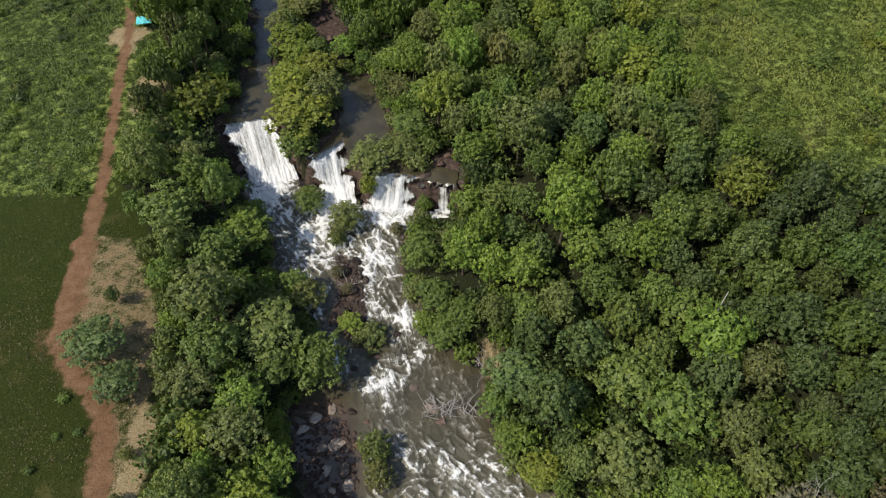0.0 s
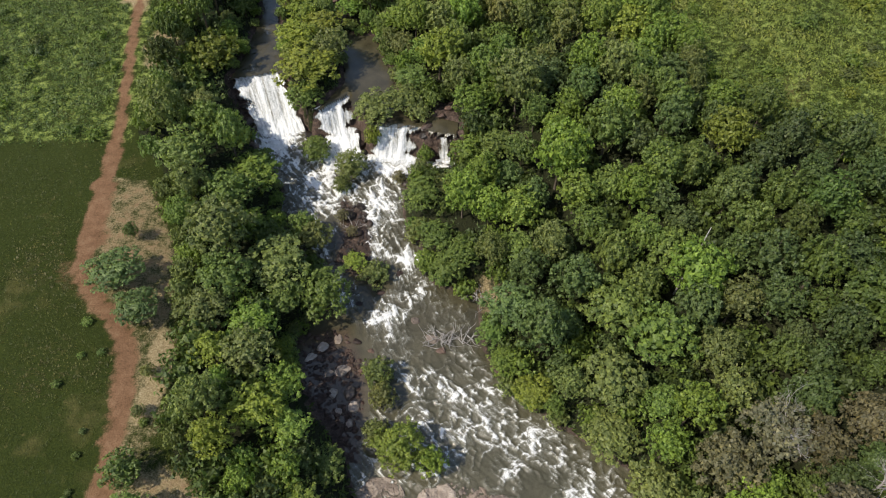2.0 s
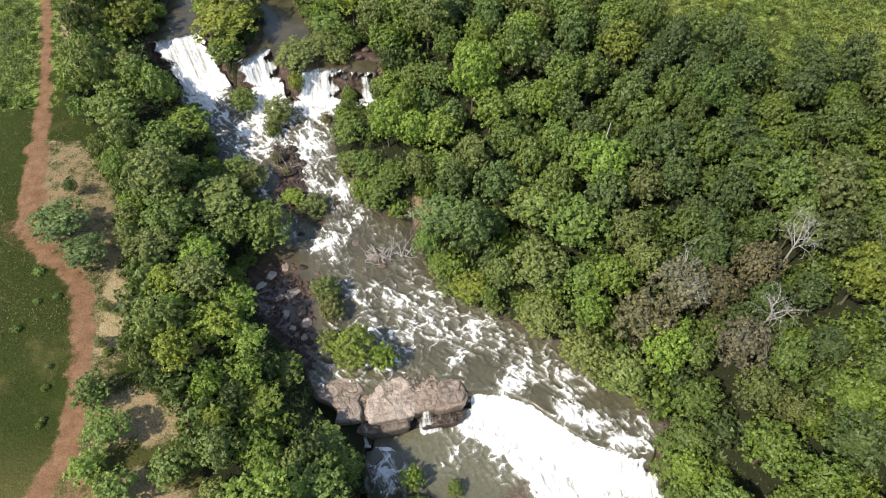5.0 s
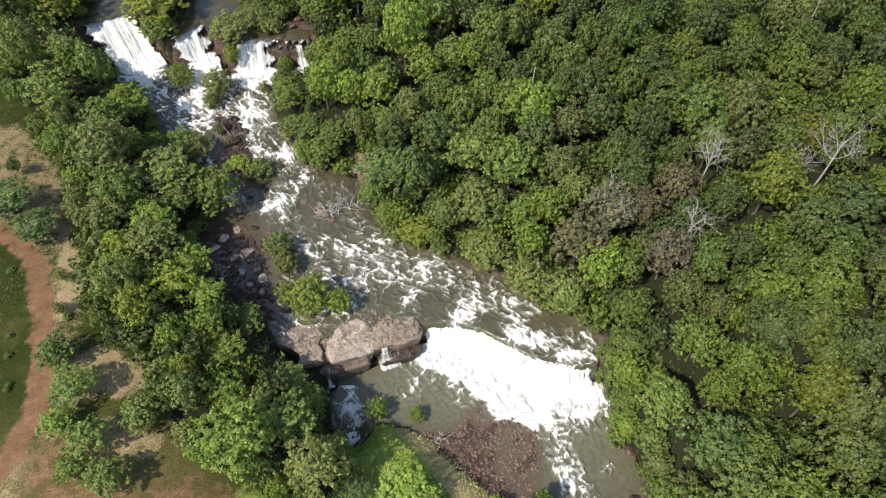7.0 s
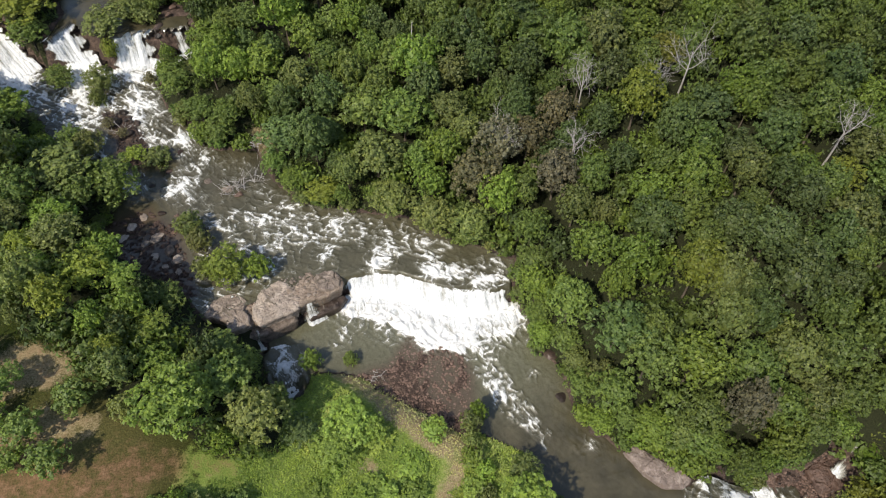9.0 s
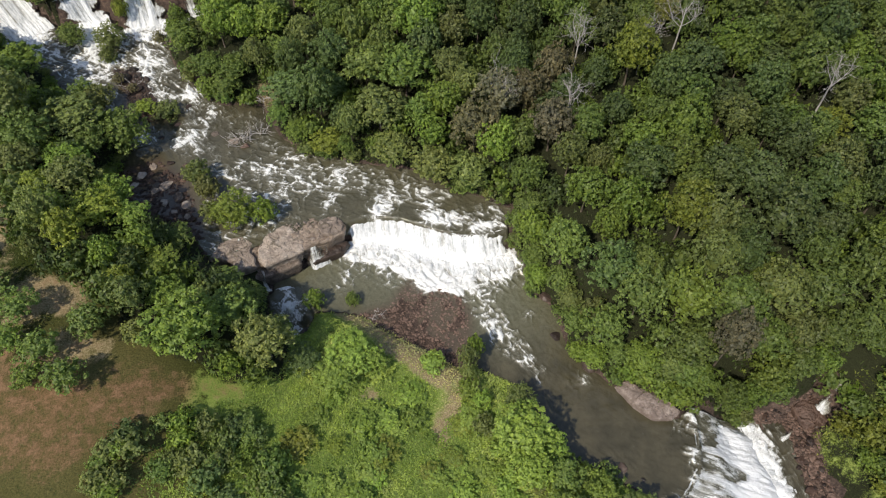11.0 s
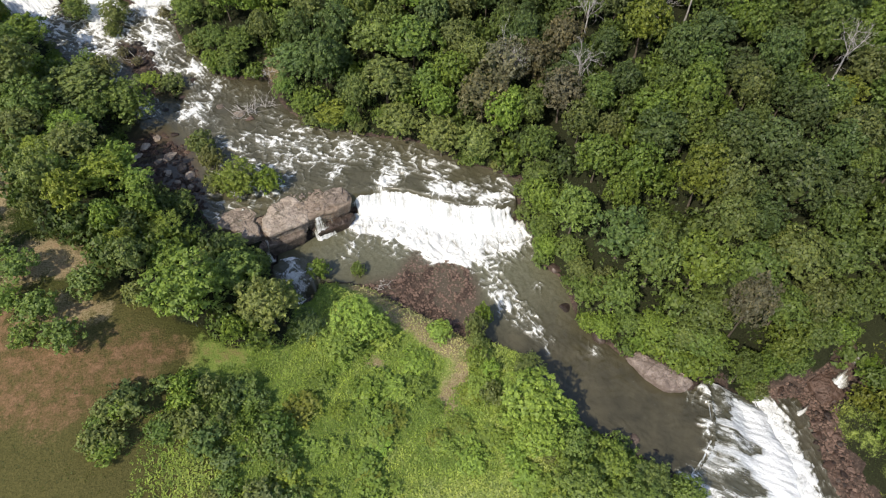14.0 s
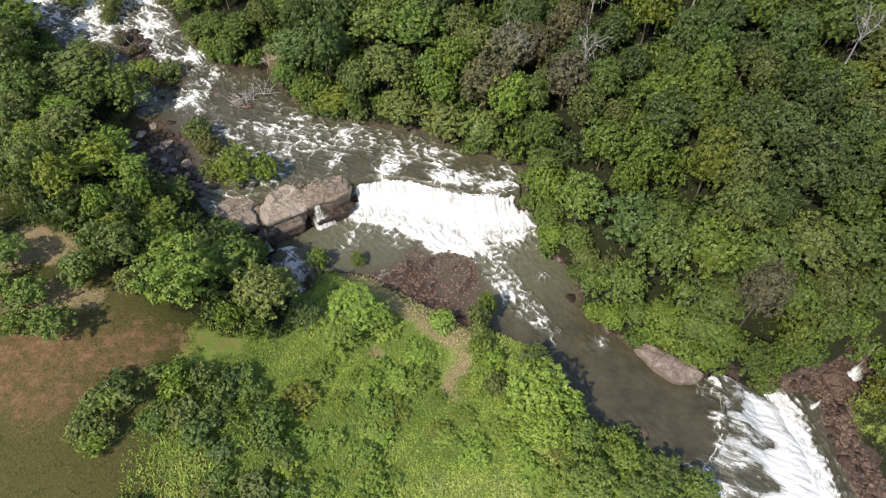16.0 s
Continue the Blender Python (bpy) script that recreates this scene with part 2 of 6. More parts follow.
BARE = [[(-52, 60), (-46, 61), (-41.8, 54), (-39.0, 47), (-36.6, 40), (-37.4, 34.5), (-41, 36.5), (-45, 42.5), (-49.8, 46), (-51.5, 52)],
        [(-36, 17), (-31, 16.5), (-25.5, 13), (-25.5, 9.5), (-30, 9), (-36, 10)],
        [(-36.5, 5), (-30, 7), (-24.5, 3), (-25, 0.5), (-29, 1.5), (-36, 1)],
        [(-54.5, 100), (-50.5, 96), (-49.5, 88), (-53.5, 86), (-55.5, 92)],
        [(-64, 112), (-56.5, 112), (-58, 104), (-64, 106)],
        [(-38.5, 36), (-35.5, 33), (-34, 24), (-38.5, 22)],
        [(3, 46.5), (6.5, 48.5), (10, 46), (7.5, 42.5), (4.6, 43)],
        [(6.5, -5.2), (8, -5), (10.5, -10.5), (14.5, -16), (14.6, -19), (11.5, -21.5), (9, -24), (8, -23), (10.5, -19.5), (12, -17.6), (8.6, -11.6), (6.8, -8)],
        [(2.0, -12.6), (3.6, -13.2), (3.4, -14.6), (2.2, -14.8)]]
ROCKY = [[(6, 0.8), (11, 0.4), (15.5, 3.4), (22.3, -2), (22, -7), (19, -13), (17, -15.5), (12.5, -9.5), (8, -3)],
         [(-2, 82), (2, 83), (3, 76), (2, 73), (-2, 74)],
         [(11, 75), (15, 74), (18, 69.5), (15.5, 68.5), (12, 72)],
         [(53, -36.5), (58, -37.2), (63.5, -37.6), (61, -41.2), (58.4, -43.8), (56.6, -47), (55.2, -51), (53.8, -58), (50.5, -56), (54.2, -45)],
         [(36.5, -27), (39, -27.5), (40.5, -30), (39, -31.5), (37.5, -30)],
         [(-21.5, 40), (-14, 40.5), (-10.5, 33), (-10.5, 20), (-14, 22), (-20, 31)],
         [(-18, 66), (-12.5, 62), (-10.5, 52), (-13, 48.5), (-17.5, 51.5), (-17, 58)],
         [(-27, 128), (-20, 128), (-19, 106), (-22, 104), (-27, 115)]]


# ---- materials ----
class Nodes:
    """Short hand for one material's node tree."""

    def __init__(self, name):
        self.mat = bpy.data.materials.new(name)
        self.mat.use_nodes = True
        self.tree = self.mat.node_tree
        self.bsdf = self.tree.nodes["Principled BSDF"]

    def add(self, kind):
        return self.tree.nodes.new("ShaderNode" + kind)

    def link(self, a, b):
        self.tree.links.new(a, b)

    def value(self, sock, v):
        if isinstance(v, bpy.types.NodeSocket):
            self.link(v, sock)
        else:
            sock.default_value = v

    def coords(self, scale=(1, 1, 1), which="Object"):
        tc, mp = self.add("TexCoord"), self.add("Mapping")
        mp.inputs["Scale"].default_value = scale
        self.link(tc.outputs[which], mp.inputs[0])
        return mp.outputs[0]

    def noise(self, vec, scale, detail=5.0, rough=0.55, warp=0.0):
        n = self.add("TexNoise")
        n.inputs["Scale"].default_value, n.inputs["Detail"].default_value = scale, detail
        n.inputs["Roughness"].default_value, n.inputs["Distortion"].default_value = rough, warp
        self.link(vec, n.inputs["Vector"])
        return n.outputs["Fac"]

    def ramp(self, fac, *stops):
        r = self.add("ValToRGB")
        while len(r.color_ramp.elements) < len(stops):
            r.color_ramp.elements.new(0.5)
        for e, (p, c) in zip(r.color_ramp.elements, stops):
            e.position = p
            e.color = (*c, 1) if len(c) == 3 else c
        self.link(fac, r.inputs[0])
        return r.outputs[0]

    def step(self, fac, a, b):
        m = self.add("MapRange")
        m.interpolation_type = "SMOOTHSTEP"
        m.inputs[1].default_value, m.inputs[2].default_value = a, b
        self.link(fac, m.inputs[0])
        return m.outputs[0]

    def math(self, op, a, b=0.0):
        m = self.add("Math")
        m.operation = op
        self.value(m.inputs[0], a)
        self.value(m.inputs[1], b)
        return m.outputs[0]

    def mix(self, fac, a, b, how="MIX"):
        m = self.add("Mix")
        m.data_type, m.blend_type = "RGBA", how
        for sock, v in ((m.inputs[0], fac), (m.inputs[6], a), (m.inputs[7], b)):
            self.value(sock, (*v, 1) if isinstance(v, tuple) and len(v) == 3 else v)
        return m.outputs[2]

    def attr(self, name):
        return self.named(name).outputs["Fac"]

    def named(self, name):
        n = self.add("Attribute")
        n.attribute_name = name
        return n

    def bump(self, height, strength, distance):
        b = self.add("Bump")
        b.inputs["Strength"].default_value, b.inputs["Distance"].default_value = strength, distance
        self.link(height, b.inputs["Height"])
        self.link(b.outputs[0], self.bsdf.inputs["Normal"])

    def finish(self, color, rough, spec=0.3):
        self.value(self.bsdf.inputs["Base Color"], (*color, 1) if isinstance(color, tuple) else color)
        self.value(self.bsdf.inputs["Roughness"], rough)
        self.bsdf.inputs["Specular IOR Level"].default_value = spec
        return self.mat


def ground_material():
    n = Nodes("ground")
    p = n.coords()
    big, mid, fine = n.noise(p, 0.09, 4), n.noise(p, 0.7, 6, 0.65), n.noise(p, 4.5, 5, 0.7)
    # Litter is near black: the shade between crowns is put into its colour.
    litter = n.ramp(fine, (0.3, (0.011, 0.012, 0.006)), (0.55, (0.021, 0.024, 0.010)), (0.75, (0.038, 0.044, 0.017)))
    # Field grass is darkened, partly standing in for a cloud's shadow on it.
    grass = n.ramp(fine, (0.28, (0.011, 0.018, 0.003)), (0.5, (0.025, 0.035, 0.005)), (0.75, (0.050, 0.056, 0.009)))
    dry = n.ramp(fine, (0.3, (0.062, 0.055, 0.019)), (0.7, (0.14, 0.12, 0.042)))
    field = n.mix(n.math("ADD", n.step(big, 0.58, 0.78), n.math("MULTIPLY", n.attr("parched"), 0.75)), grass, dry)
    field = n.mix(n.math("MULTIPLY", n.step(mid, 0.58, 0.72), 0.5), field, dry)
    dirt = n.ramp(n.math("ADD", n.math("MULTIPLY", mid, 0.6), n.math("MULTIPLY", fine, 0.4)),
                  (0.3, (0.10, 0.052, 0.026)), (0.5, (0.17, 0.094, 0.050)), (0.7, (0.25, 0.155, 0.090)))
    straw = n.ramp(fine, (0.25, (0.10, 0.075, 0.035)), (0.5, (0.27, 0.205, 0.11)), (0.75, (0.43, 0.37, 0.235)))
    rock = n.ramp(n.noise(p, 1.7, 8, 0.7), (0.3, (0.024, 0.018, 0.015)), (0.5, (0.064, 0.045, 0.036)), (0.72, (0.16, 0.112, 0.088)))
    meadow = n.ramp(n.math("ADD", n.math("MULTIPLY", mid, 0.55), n.math("MULTIPLY", fine, 0.45)),
                    (0.3, (0.085, 0.125, 0.026)), (0.5, (0.165, 0.22, 0.045)), (0.7, (0.29, 0.32, 0.10)))
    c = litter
    for name, what, lo, hi in (("field", field, 0.35, 0.65), ("meadow", meadow, 0.35, 0.65), ("straw", straw, 0.25, 0.85), ("dirt", dirt, 0.30, 0.85), ("rock", rock, 0.4, 0.6)):
        edge = n.math("ADD", n.attr(name), n.math("ADD", n.math("MULTIPLY", n.math("SUBTRACT", mid, 0.5), 1.3), n.math("MULTIPLY", n.math("SUBTRACT", fine, 0.5), 0.7)))
        c = n.mix(n.step(edge, lo, hi), c, what)
    n.bump(n.math("ADD", fine, n.math("MULTIPLY", mid, 1.5)), 0.9, 0.12)
    return n.finish(c, 0.95, 0.15)


def water_material():
    n = Nodes("river_water")
    along = n.add("Mapping")
    along.inputs["Scale"].default_value = (0.38, 1.5, 1)
    n.link(n.add("UVMap").outputs[0], along.inputs[0])
    p = n.coords()
    streak = n.noise(along.outputs[0], 1.5, 7, 0.68, 0.9)
    curl = n.noise(p, 1.6, 8, 0.72, 1.6)
    froth = n.noise(p, 6.0, 5, 0.75, 0.5)
    tex = n.math("ADD", n.math("MULTIPLY", n.math("SUBTRACT", streak, 0.5), 1.25),
                 n.math("ADD", n.math("MULTIPLY", n.math("SUBTRACT", curl, 0.5), 0.75), n.math("MULTIPLY", n.math("SUBTRACT", froth, 0.5), 0.45)))
    lively = n.step(n.attr("foam"), 0.02, 0.30)
    amount = n.math("ADD", n.attr("foam"), n.math("MULTIPLY", tex, n.math("ADD", n.math("MULTIPLY", lively, 0.85), 0.15)))
    fleck = n.noise(along.outputs[0], 4.2, 6, 0.7, 0.7)
    amount = n.math("ADD", amount, n.math("MULTIPLY", n.step(fleck, 0.58, 0.74), 0.26))
    foam = n.step(amount, 0.46, 0.80)
    depth = n.attr("green")
    murk = n.mix(depth, n.ramp(n.noise(p, 0.35, 4), (0.3, (0.038, 0.033, 0.019)), (0.7, (0.075, 0.064, 0.038))), n.ramp(curl, (0.3, (0.080, 0.078, 0.046)), (0.7, (0.145, 0.140, 0.092))))
    murk = n.mix(n.math("MULTIPLY", n.attr("shoal"), 0.6), murk, n.ramp(curl, (0.35, (0.040, 0.026, 0.020)), (0.6, (0.105, 0.068, 0.050))))
    murk = n.mix(n.math("MULTIPLY", n.step(amount, 0.20, 0.58), 0.6), murk, (0.215, 0.21, 0.17))
    c = n.mix(foam, murk, n.ramp(froth, (0.3, (0.50, 0.50, 0.48)), (0.46, (0.68, 0.68, 0.66)), (0.66, (0.84, 0.84, 0.83))))
    swell = n.math("ADD", n.math("MULTIPLY", streak, 0.9), n.math("ADD", n.math("MULTIPLY", curl, 0.6), n.math("MULTIPLY", froth, 0.3)))
    n.bump(n.math("MULTIPLY", swell, n.math("ADD", 0.12, n.attr("foam"))), 0.65, 0.26)
    rough = n.math("ADD", n.math("MULTIPLY", foam, 0.6), 0.14)
    return n.finish(c, rough, 0.5)


def fall_material():
    n = Nodes("white_water")
    uv = n.add("UVMap").outputs[0]
    down = n.add("Mapping")
    down.inputs["Scale"].default_value = (2.4, 0.28, 1)
    n.link(uv, down.inputs[0])
    wide = n.add("Mapping")
    wide.inputs["Scale"].default_value = (0.55, 0.12, 1)
    n.link(uv, wide.inputs[0])
    p = n.coords()
    strand, veil, froth = n.noise(down.outputs[0], 1.6, 7, 0.72, 0.6), n.noise(wide.outputs[0], 1.4, 4, 0.6, 0.4), n.noise(p, 3.2, 6, 0.72, 0.6)
    full = n.attr("full")
    mass = n.math("ADD", n.math("MULTIPLY", strand, 0.8), n.math("ADD", n.math("MULTIPLY", veil, 0.45), n.math("MULTIPLY", froth, 0.4)))
    mass = n.math("ADD", mass, n.math("MULTIPLY", n.math("SUBTRACT", full, 0.5), 1.1))
    c = n.ramp(n.math("ADD", n.math("MULTIPLY", strand, 0.6), n.math("MULTIPLY", froth, 0.4)), (0.38, (0.36, 0.38, 0.38)), (0.50, (0.66, 0.67, 0.67)), (0.62, (0.92, 0.92, 0.91)))
    c = n.mix(n.math("MULTIPLY", n.step(mass, 1.0, 1.35), 0.85), c, (0.94, 0.94, 0.93))
    c = n.mix(n.step(mass, 0.62, 0.95), (0.33, 0.32, 0.27), c)
    cover = n.step(mass, 0.50, 0.76)
    n.bump(n.math("ADD", strand, n.math("MULTIPLY", froth, 0.9)), 0.5, 0.25)
    n.finish(c, 0.55, 0.35)
    spray, both, clear, veiled = n.add("BsdfTranslucent"), n.add("MixShader"), n.add("BsdfTransparent"), n.add("MixShader")
    n.link(c, spray.inputs[0])
    both.inputs[0].default_value = 0.16
    n.link(n.bsdf.outputs[0], both.inputs[1])
    n.link(spray.outputs[0], both.inputs[2])
    n.link(cover, veiled.inputs[0])
    n.link(clear.outputs[0], veiled.inputs[1])
    n.link(both.outputs[0], veiled.inputs[2])
    n.link(veiled.outputs[0], n.tree.nodes["Material Output"].inputs[0])
    return n.mat


def rock_material(name, dark, mid, light, moss=0.2, wet=0.85):
    n = Nodes(name)
    p = n.coords()
    rnd = n.add("ObjectInfo").outputs["Random"]
    a, b = n.noise(p, 0.9, 7, 0.66, 0.4), n.noise(p, 7.0, 6, 0.7)
    f = n.math("ADD", n.math("ADD", n.math("MULTIPLY", a, 0.65), n.math("MULTIPLY", b, 0.3)), n.math("MULTIPLY", n.math("SUBTRACT", rnd, 0.5), 0.34))
    c = n.ramp(f, (0.28, dark), (0.47, mid), (0.68, light))
    c = n.mix(n.math("MULTIPLY", n.step(n.noise(p, 0.55, 6, 0.72, 0.8), 0.52, 0.66), moss), c, (0.065, 0.052, 0.032))
    n.bump(n.math("ADD", a, n.math("MULTIPLY", b, 0.4)), 0.8, 0.14)
    return n.finish(c, wet, 0.3)


def leaf_material(name, attribute=False):
    """Leaves: tone by the tree, then by the leaf."""
    n = Nodes(name)
    geo, info = n.add("NewGeometry"), n.add("ObjectInfo")
    tone = n.named("tone").outputs["Color"] if attribute else info.outputs["Color"]
    leaf = n.ramp(geo.outputs["Random Per Island"], (0.0, (0.66, 0.68, 0.68)), (0.5, (1.0, 1.0, 1.0)), (0.9, (1.24, 1.2, 1.0)), (1.0, (1.42, 1.34, 1.1)))
    p = n.coords(which="Object")
    patch = n.ramp(n.noise(p, 0.55, 3), (0.35, (0.8, 0.84, 0.86)), (0.65, (1.12, 1.1, 1.0)))
    c = n.mix(1.0, n.mix(1.0, tone, leaf, "MULTIPLY"), patch, "MULTIPLY")
    n.finish(c, 0.55, 0.35)
    glow = n.add("BsdfTranslucent")
    n.link(n.mix(1.0, c, (1.0, 1.15, 0.5), "MULTIPLY"), glow.inputs[0])
    both = n.add("MixShader")
    both.inputs[0].default_value = 0.28
    n.link(n.bsdf.outputs[0], both.inputs[1])
    n.link(glow.outputs[0], both.inputs[2])
    n.link(both.outputs[0], n.tree.nodes["Material Output"].inputs[0])
    return n.mat


def wood_material(name, dark, light):
    n = Nodes(name)
    p = n.coords((1, 1, 0.25))
    f = n.noise(p, 6, 6, 0.7)
    n.bump(f, 0.7, 0.05)
    return n.finish(n.ramp(f, (0.3, dark), (0.7, light)), 0.9, 0.15)


def cloth_material(name, color):
    n = Nodes(name)
    f = n.noise(n.coords(), 2.5, 5)
    return n.finish(n.mix(f, tuple(c * 0.8 for c in color), tuple(min(1, c * 1.15) for c in color)), 0.6, 0.3)


MAT_GROUND, MAT_WATER, MAT_FALL = ground_material(), water_material(), fall_material()
MAT_SLAB = rock_material("pale_sandstone", (0.085, 0.066, 0.054), (0.235, 0.188, 0.152), (0.46, 0.39, 0.325), 0.7, 0.8)
MAT_PINK = rock_material("pink_rock", (0.15, 0.115, 0.096), (0.35, 0.285, 0.245), (0.52, 0.45, 0.40), 0.2, 0.85)
MAT_WET = rock_material("wet_sandstone", (0.05, 0.036, 0.027), (0.155, 0.113, 0.083), (0.34, 0.27, 0.21), 0.5, 0.5)
MAT_ROCK = rock_material("river_stone", (0.018, 0.012, 0.010), (0.062, 0.037, 0.027), (0.17, 0.11, 0.084), 0.15, 0.6)
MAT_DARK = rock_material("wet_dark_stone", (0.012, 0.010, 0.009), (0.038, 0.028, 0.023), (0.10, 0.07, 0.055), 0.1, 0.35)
MAT_LEAF, MAT_WOODS = leaf_material("leaves"), leaf_material("far_leaves", True)
MAT_BARK = wood_material("bark", (0.05, 0.04, 0.03), (0.17, 0.14, 0.11))
MAT_GREY = wood_material("bleached_wood", (0.20, 0.185, 0.17), (0.48, 0.45, 0.42))
MAT_TARP, MAT_POLE = cloth_material("turquoise_tarp", (0.10, 0.52, 0.55)), wood_material("pole_wood", (0.12, 0.09, 0.06), (0.25, 0.19, 0.13))


# ---- mesh helpers ----
def build_mesh(name, verts, faces, mat, attrs=None, soft=True, uv=None, colors=None):
    verts, faces = np.asarray(verts, np.float32), np.asarray(faces, np.int32)
    me = bpy.data.meshes.new(name)
    k = faces.shape[1]
    me.vertices.add(len(verts))
    me.vertices.foreach_set("co", verts.ravel())
    me.loops.add(faces.size)
    me.loops.foreach_set("vertex_index", faces.ravel())
    me.polygons.add(len(faces))
    me.polygons.foreach_set("loop_start", np.arange(0, faces.size, k, dtype=np.int32))
    me.update(calc_edges=True)
    me.polygons.foreach_set("use_smooth", np.full(len(faces), soft))
    for key, vals in (attrs or {}).items():
        me.attributes.new(key, "FLOAT", "POINT").data.foreach_set("value", np.asarray(vals, np.float32))
    if colors is not None:
        me.attributes.new("tone", "FLOAT_COLOR", "POINT").data.foreach_set("color", np.asarray(colors, np.float32).ravel())
    if uv is not None:
        me.uv_layers.new(name="UVMap").data.foreach_set("uv", np.asarray(uv, np.float32)[faces.ravel()].ravel())
    me.materials.append(mat)
    me.validate()
    return me


def grid_faces(nu, nv):
    i = np.arange(nu * nv).reshape(nu, nv)
    return np.stack([i[:-1, :-1], i[1:, :-1], i[1:, 1:], i[:-1, 1:]], -1).reshape(-1, 4)


def keep_faces(verts, faces, good):
    """Drops the faces with a vertex that is not good, and the vertices left over."""
    faces = faces[good[faces].all(1)]
    used = np.unique(faces)
    back = np.full(len(verts), -1)
    back[used] = np.arange(len(used))
    return used, back[faces]


def part(name, me, parent=None, label=""):
    ob = new(name, me)
    if parent is not None:
        ob.parent = parent
    if label:
        ob["label"] = label
    return ob


def join(pieces):
    """One vertex and one face array out of several."""
    vs, fs, at = [], [], 0
    for v, f in pieces:
        vs.append(v)
        fs.append(np.asarray(f) + at)
        at += len(v)
    return np.vstack(vs), np.vstack(fs)


def tube(points, radii, sides=6):
    p = np.asarray(points, float)
    rings = []
    for i in range(len(p)):
        d = p[min(i + 1, len(p) - 1)] - p[max(i - 1, 0)]
        d = d / (np.linalg.norm(d) + 1e-9)
        a = np.cross(d, (0.3, 0.9, 0.1) if abs(d[2]) > 0.8 else (0, 0, 1.0))
        a = a / (np.linalg.norm(a) + 1e-9)
        b = np.cross(d, a)
        th = np.linspace(0, 2 * np.pi, sides, endpoint=False)
        rings.append(p[i] + radii[i] * (np.cos(th)[:, None] * a + np.sin(th)[:, None] * b))
    v = np.vstack(rings)
    f = []
    for i in range(len(p) - 1):
        for j in range(sides):
            k = (j + 1) % sides
            f.append((i * sides + j, i * sides + k, (i + 1) * sides + k, (i + 1) * sides + j))
    return v, np.array(f)


def icosphere(level):
    bm = bmesh.new()
    bmesh.ops.create_icosphere(bm, subdivisions=level, radius=1.0)
    v = np.array([x.co[:] for x in bm.verts])
    f = np.array([[x.index for x in face.verts] for face in bm.faces])
    bm.free()
    return v, f


# ---- the ground, one sheet out to the horizon ----
def axis(lo, hi, step):
    core = np.arange(lo, hi + step / 2, step)
    grow = np.cumsum(step * 1.35 ** np.arange(1, 20))
    return np.r_[(lo - grow)[::-1], core, hi + grow]


SHEET = {}


def ground_at(x, y):
    """The height of the built ground sheet."""
    gx, gy, gz = SHEET["x"], SHEET["y"], SHEET["z"]
    x, y = np.asarray(x, float), np.asarray(y, float)
    i, j = np.clip(np.searchsorted(gx, x) - 1, 0, len(gx) - 2), np.clip(np.searchsorted(gy, y) - 1, 0, len(gy) - 2)
    u, v = (x - gx[i]) / (gx[i + 1] - gx[i]), (y - gy[j]) / (gy[j + 1] - gy[j])
    return (gz[i, j] * (1 - u) + gz[i + 1, j] * u) * (1 - v) + (gz[i, j + 1] * (1 - u) + gz[i + 1, j + 1] * u) * v


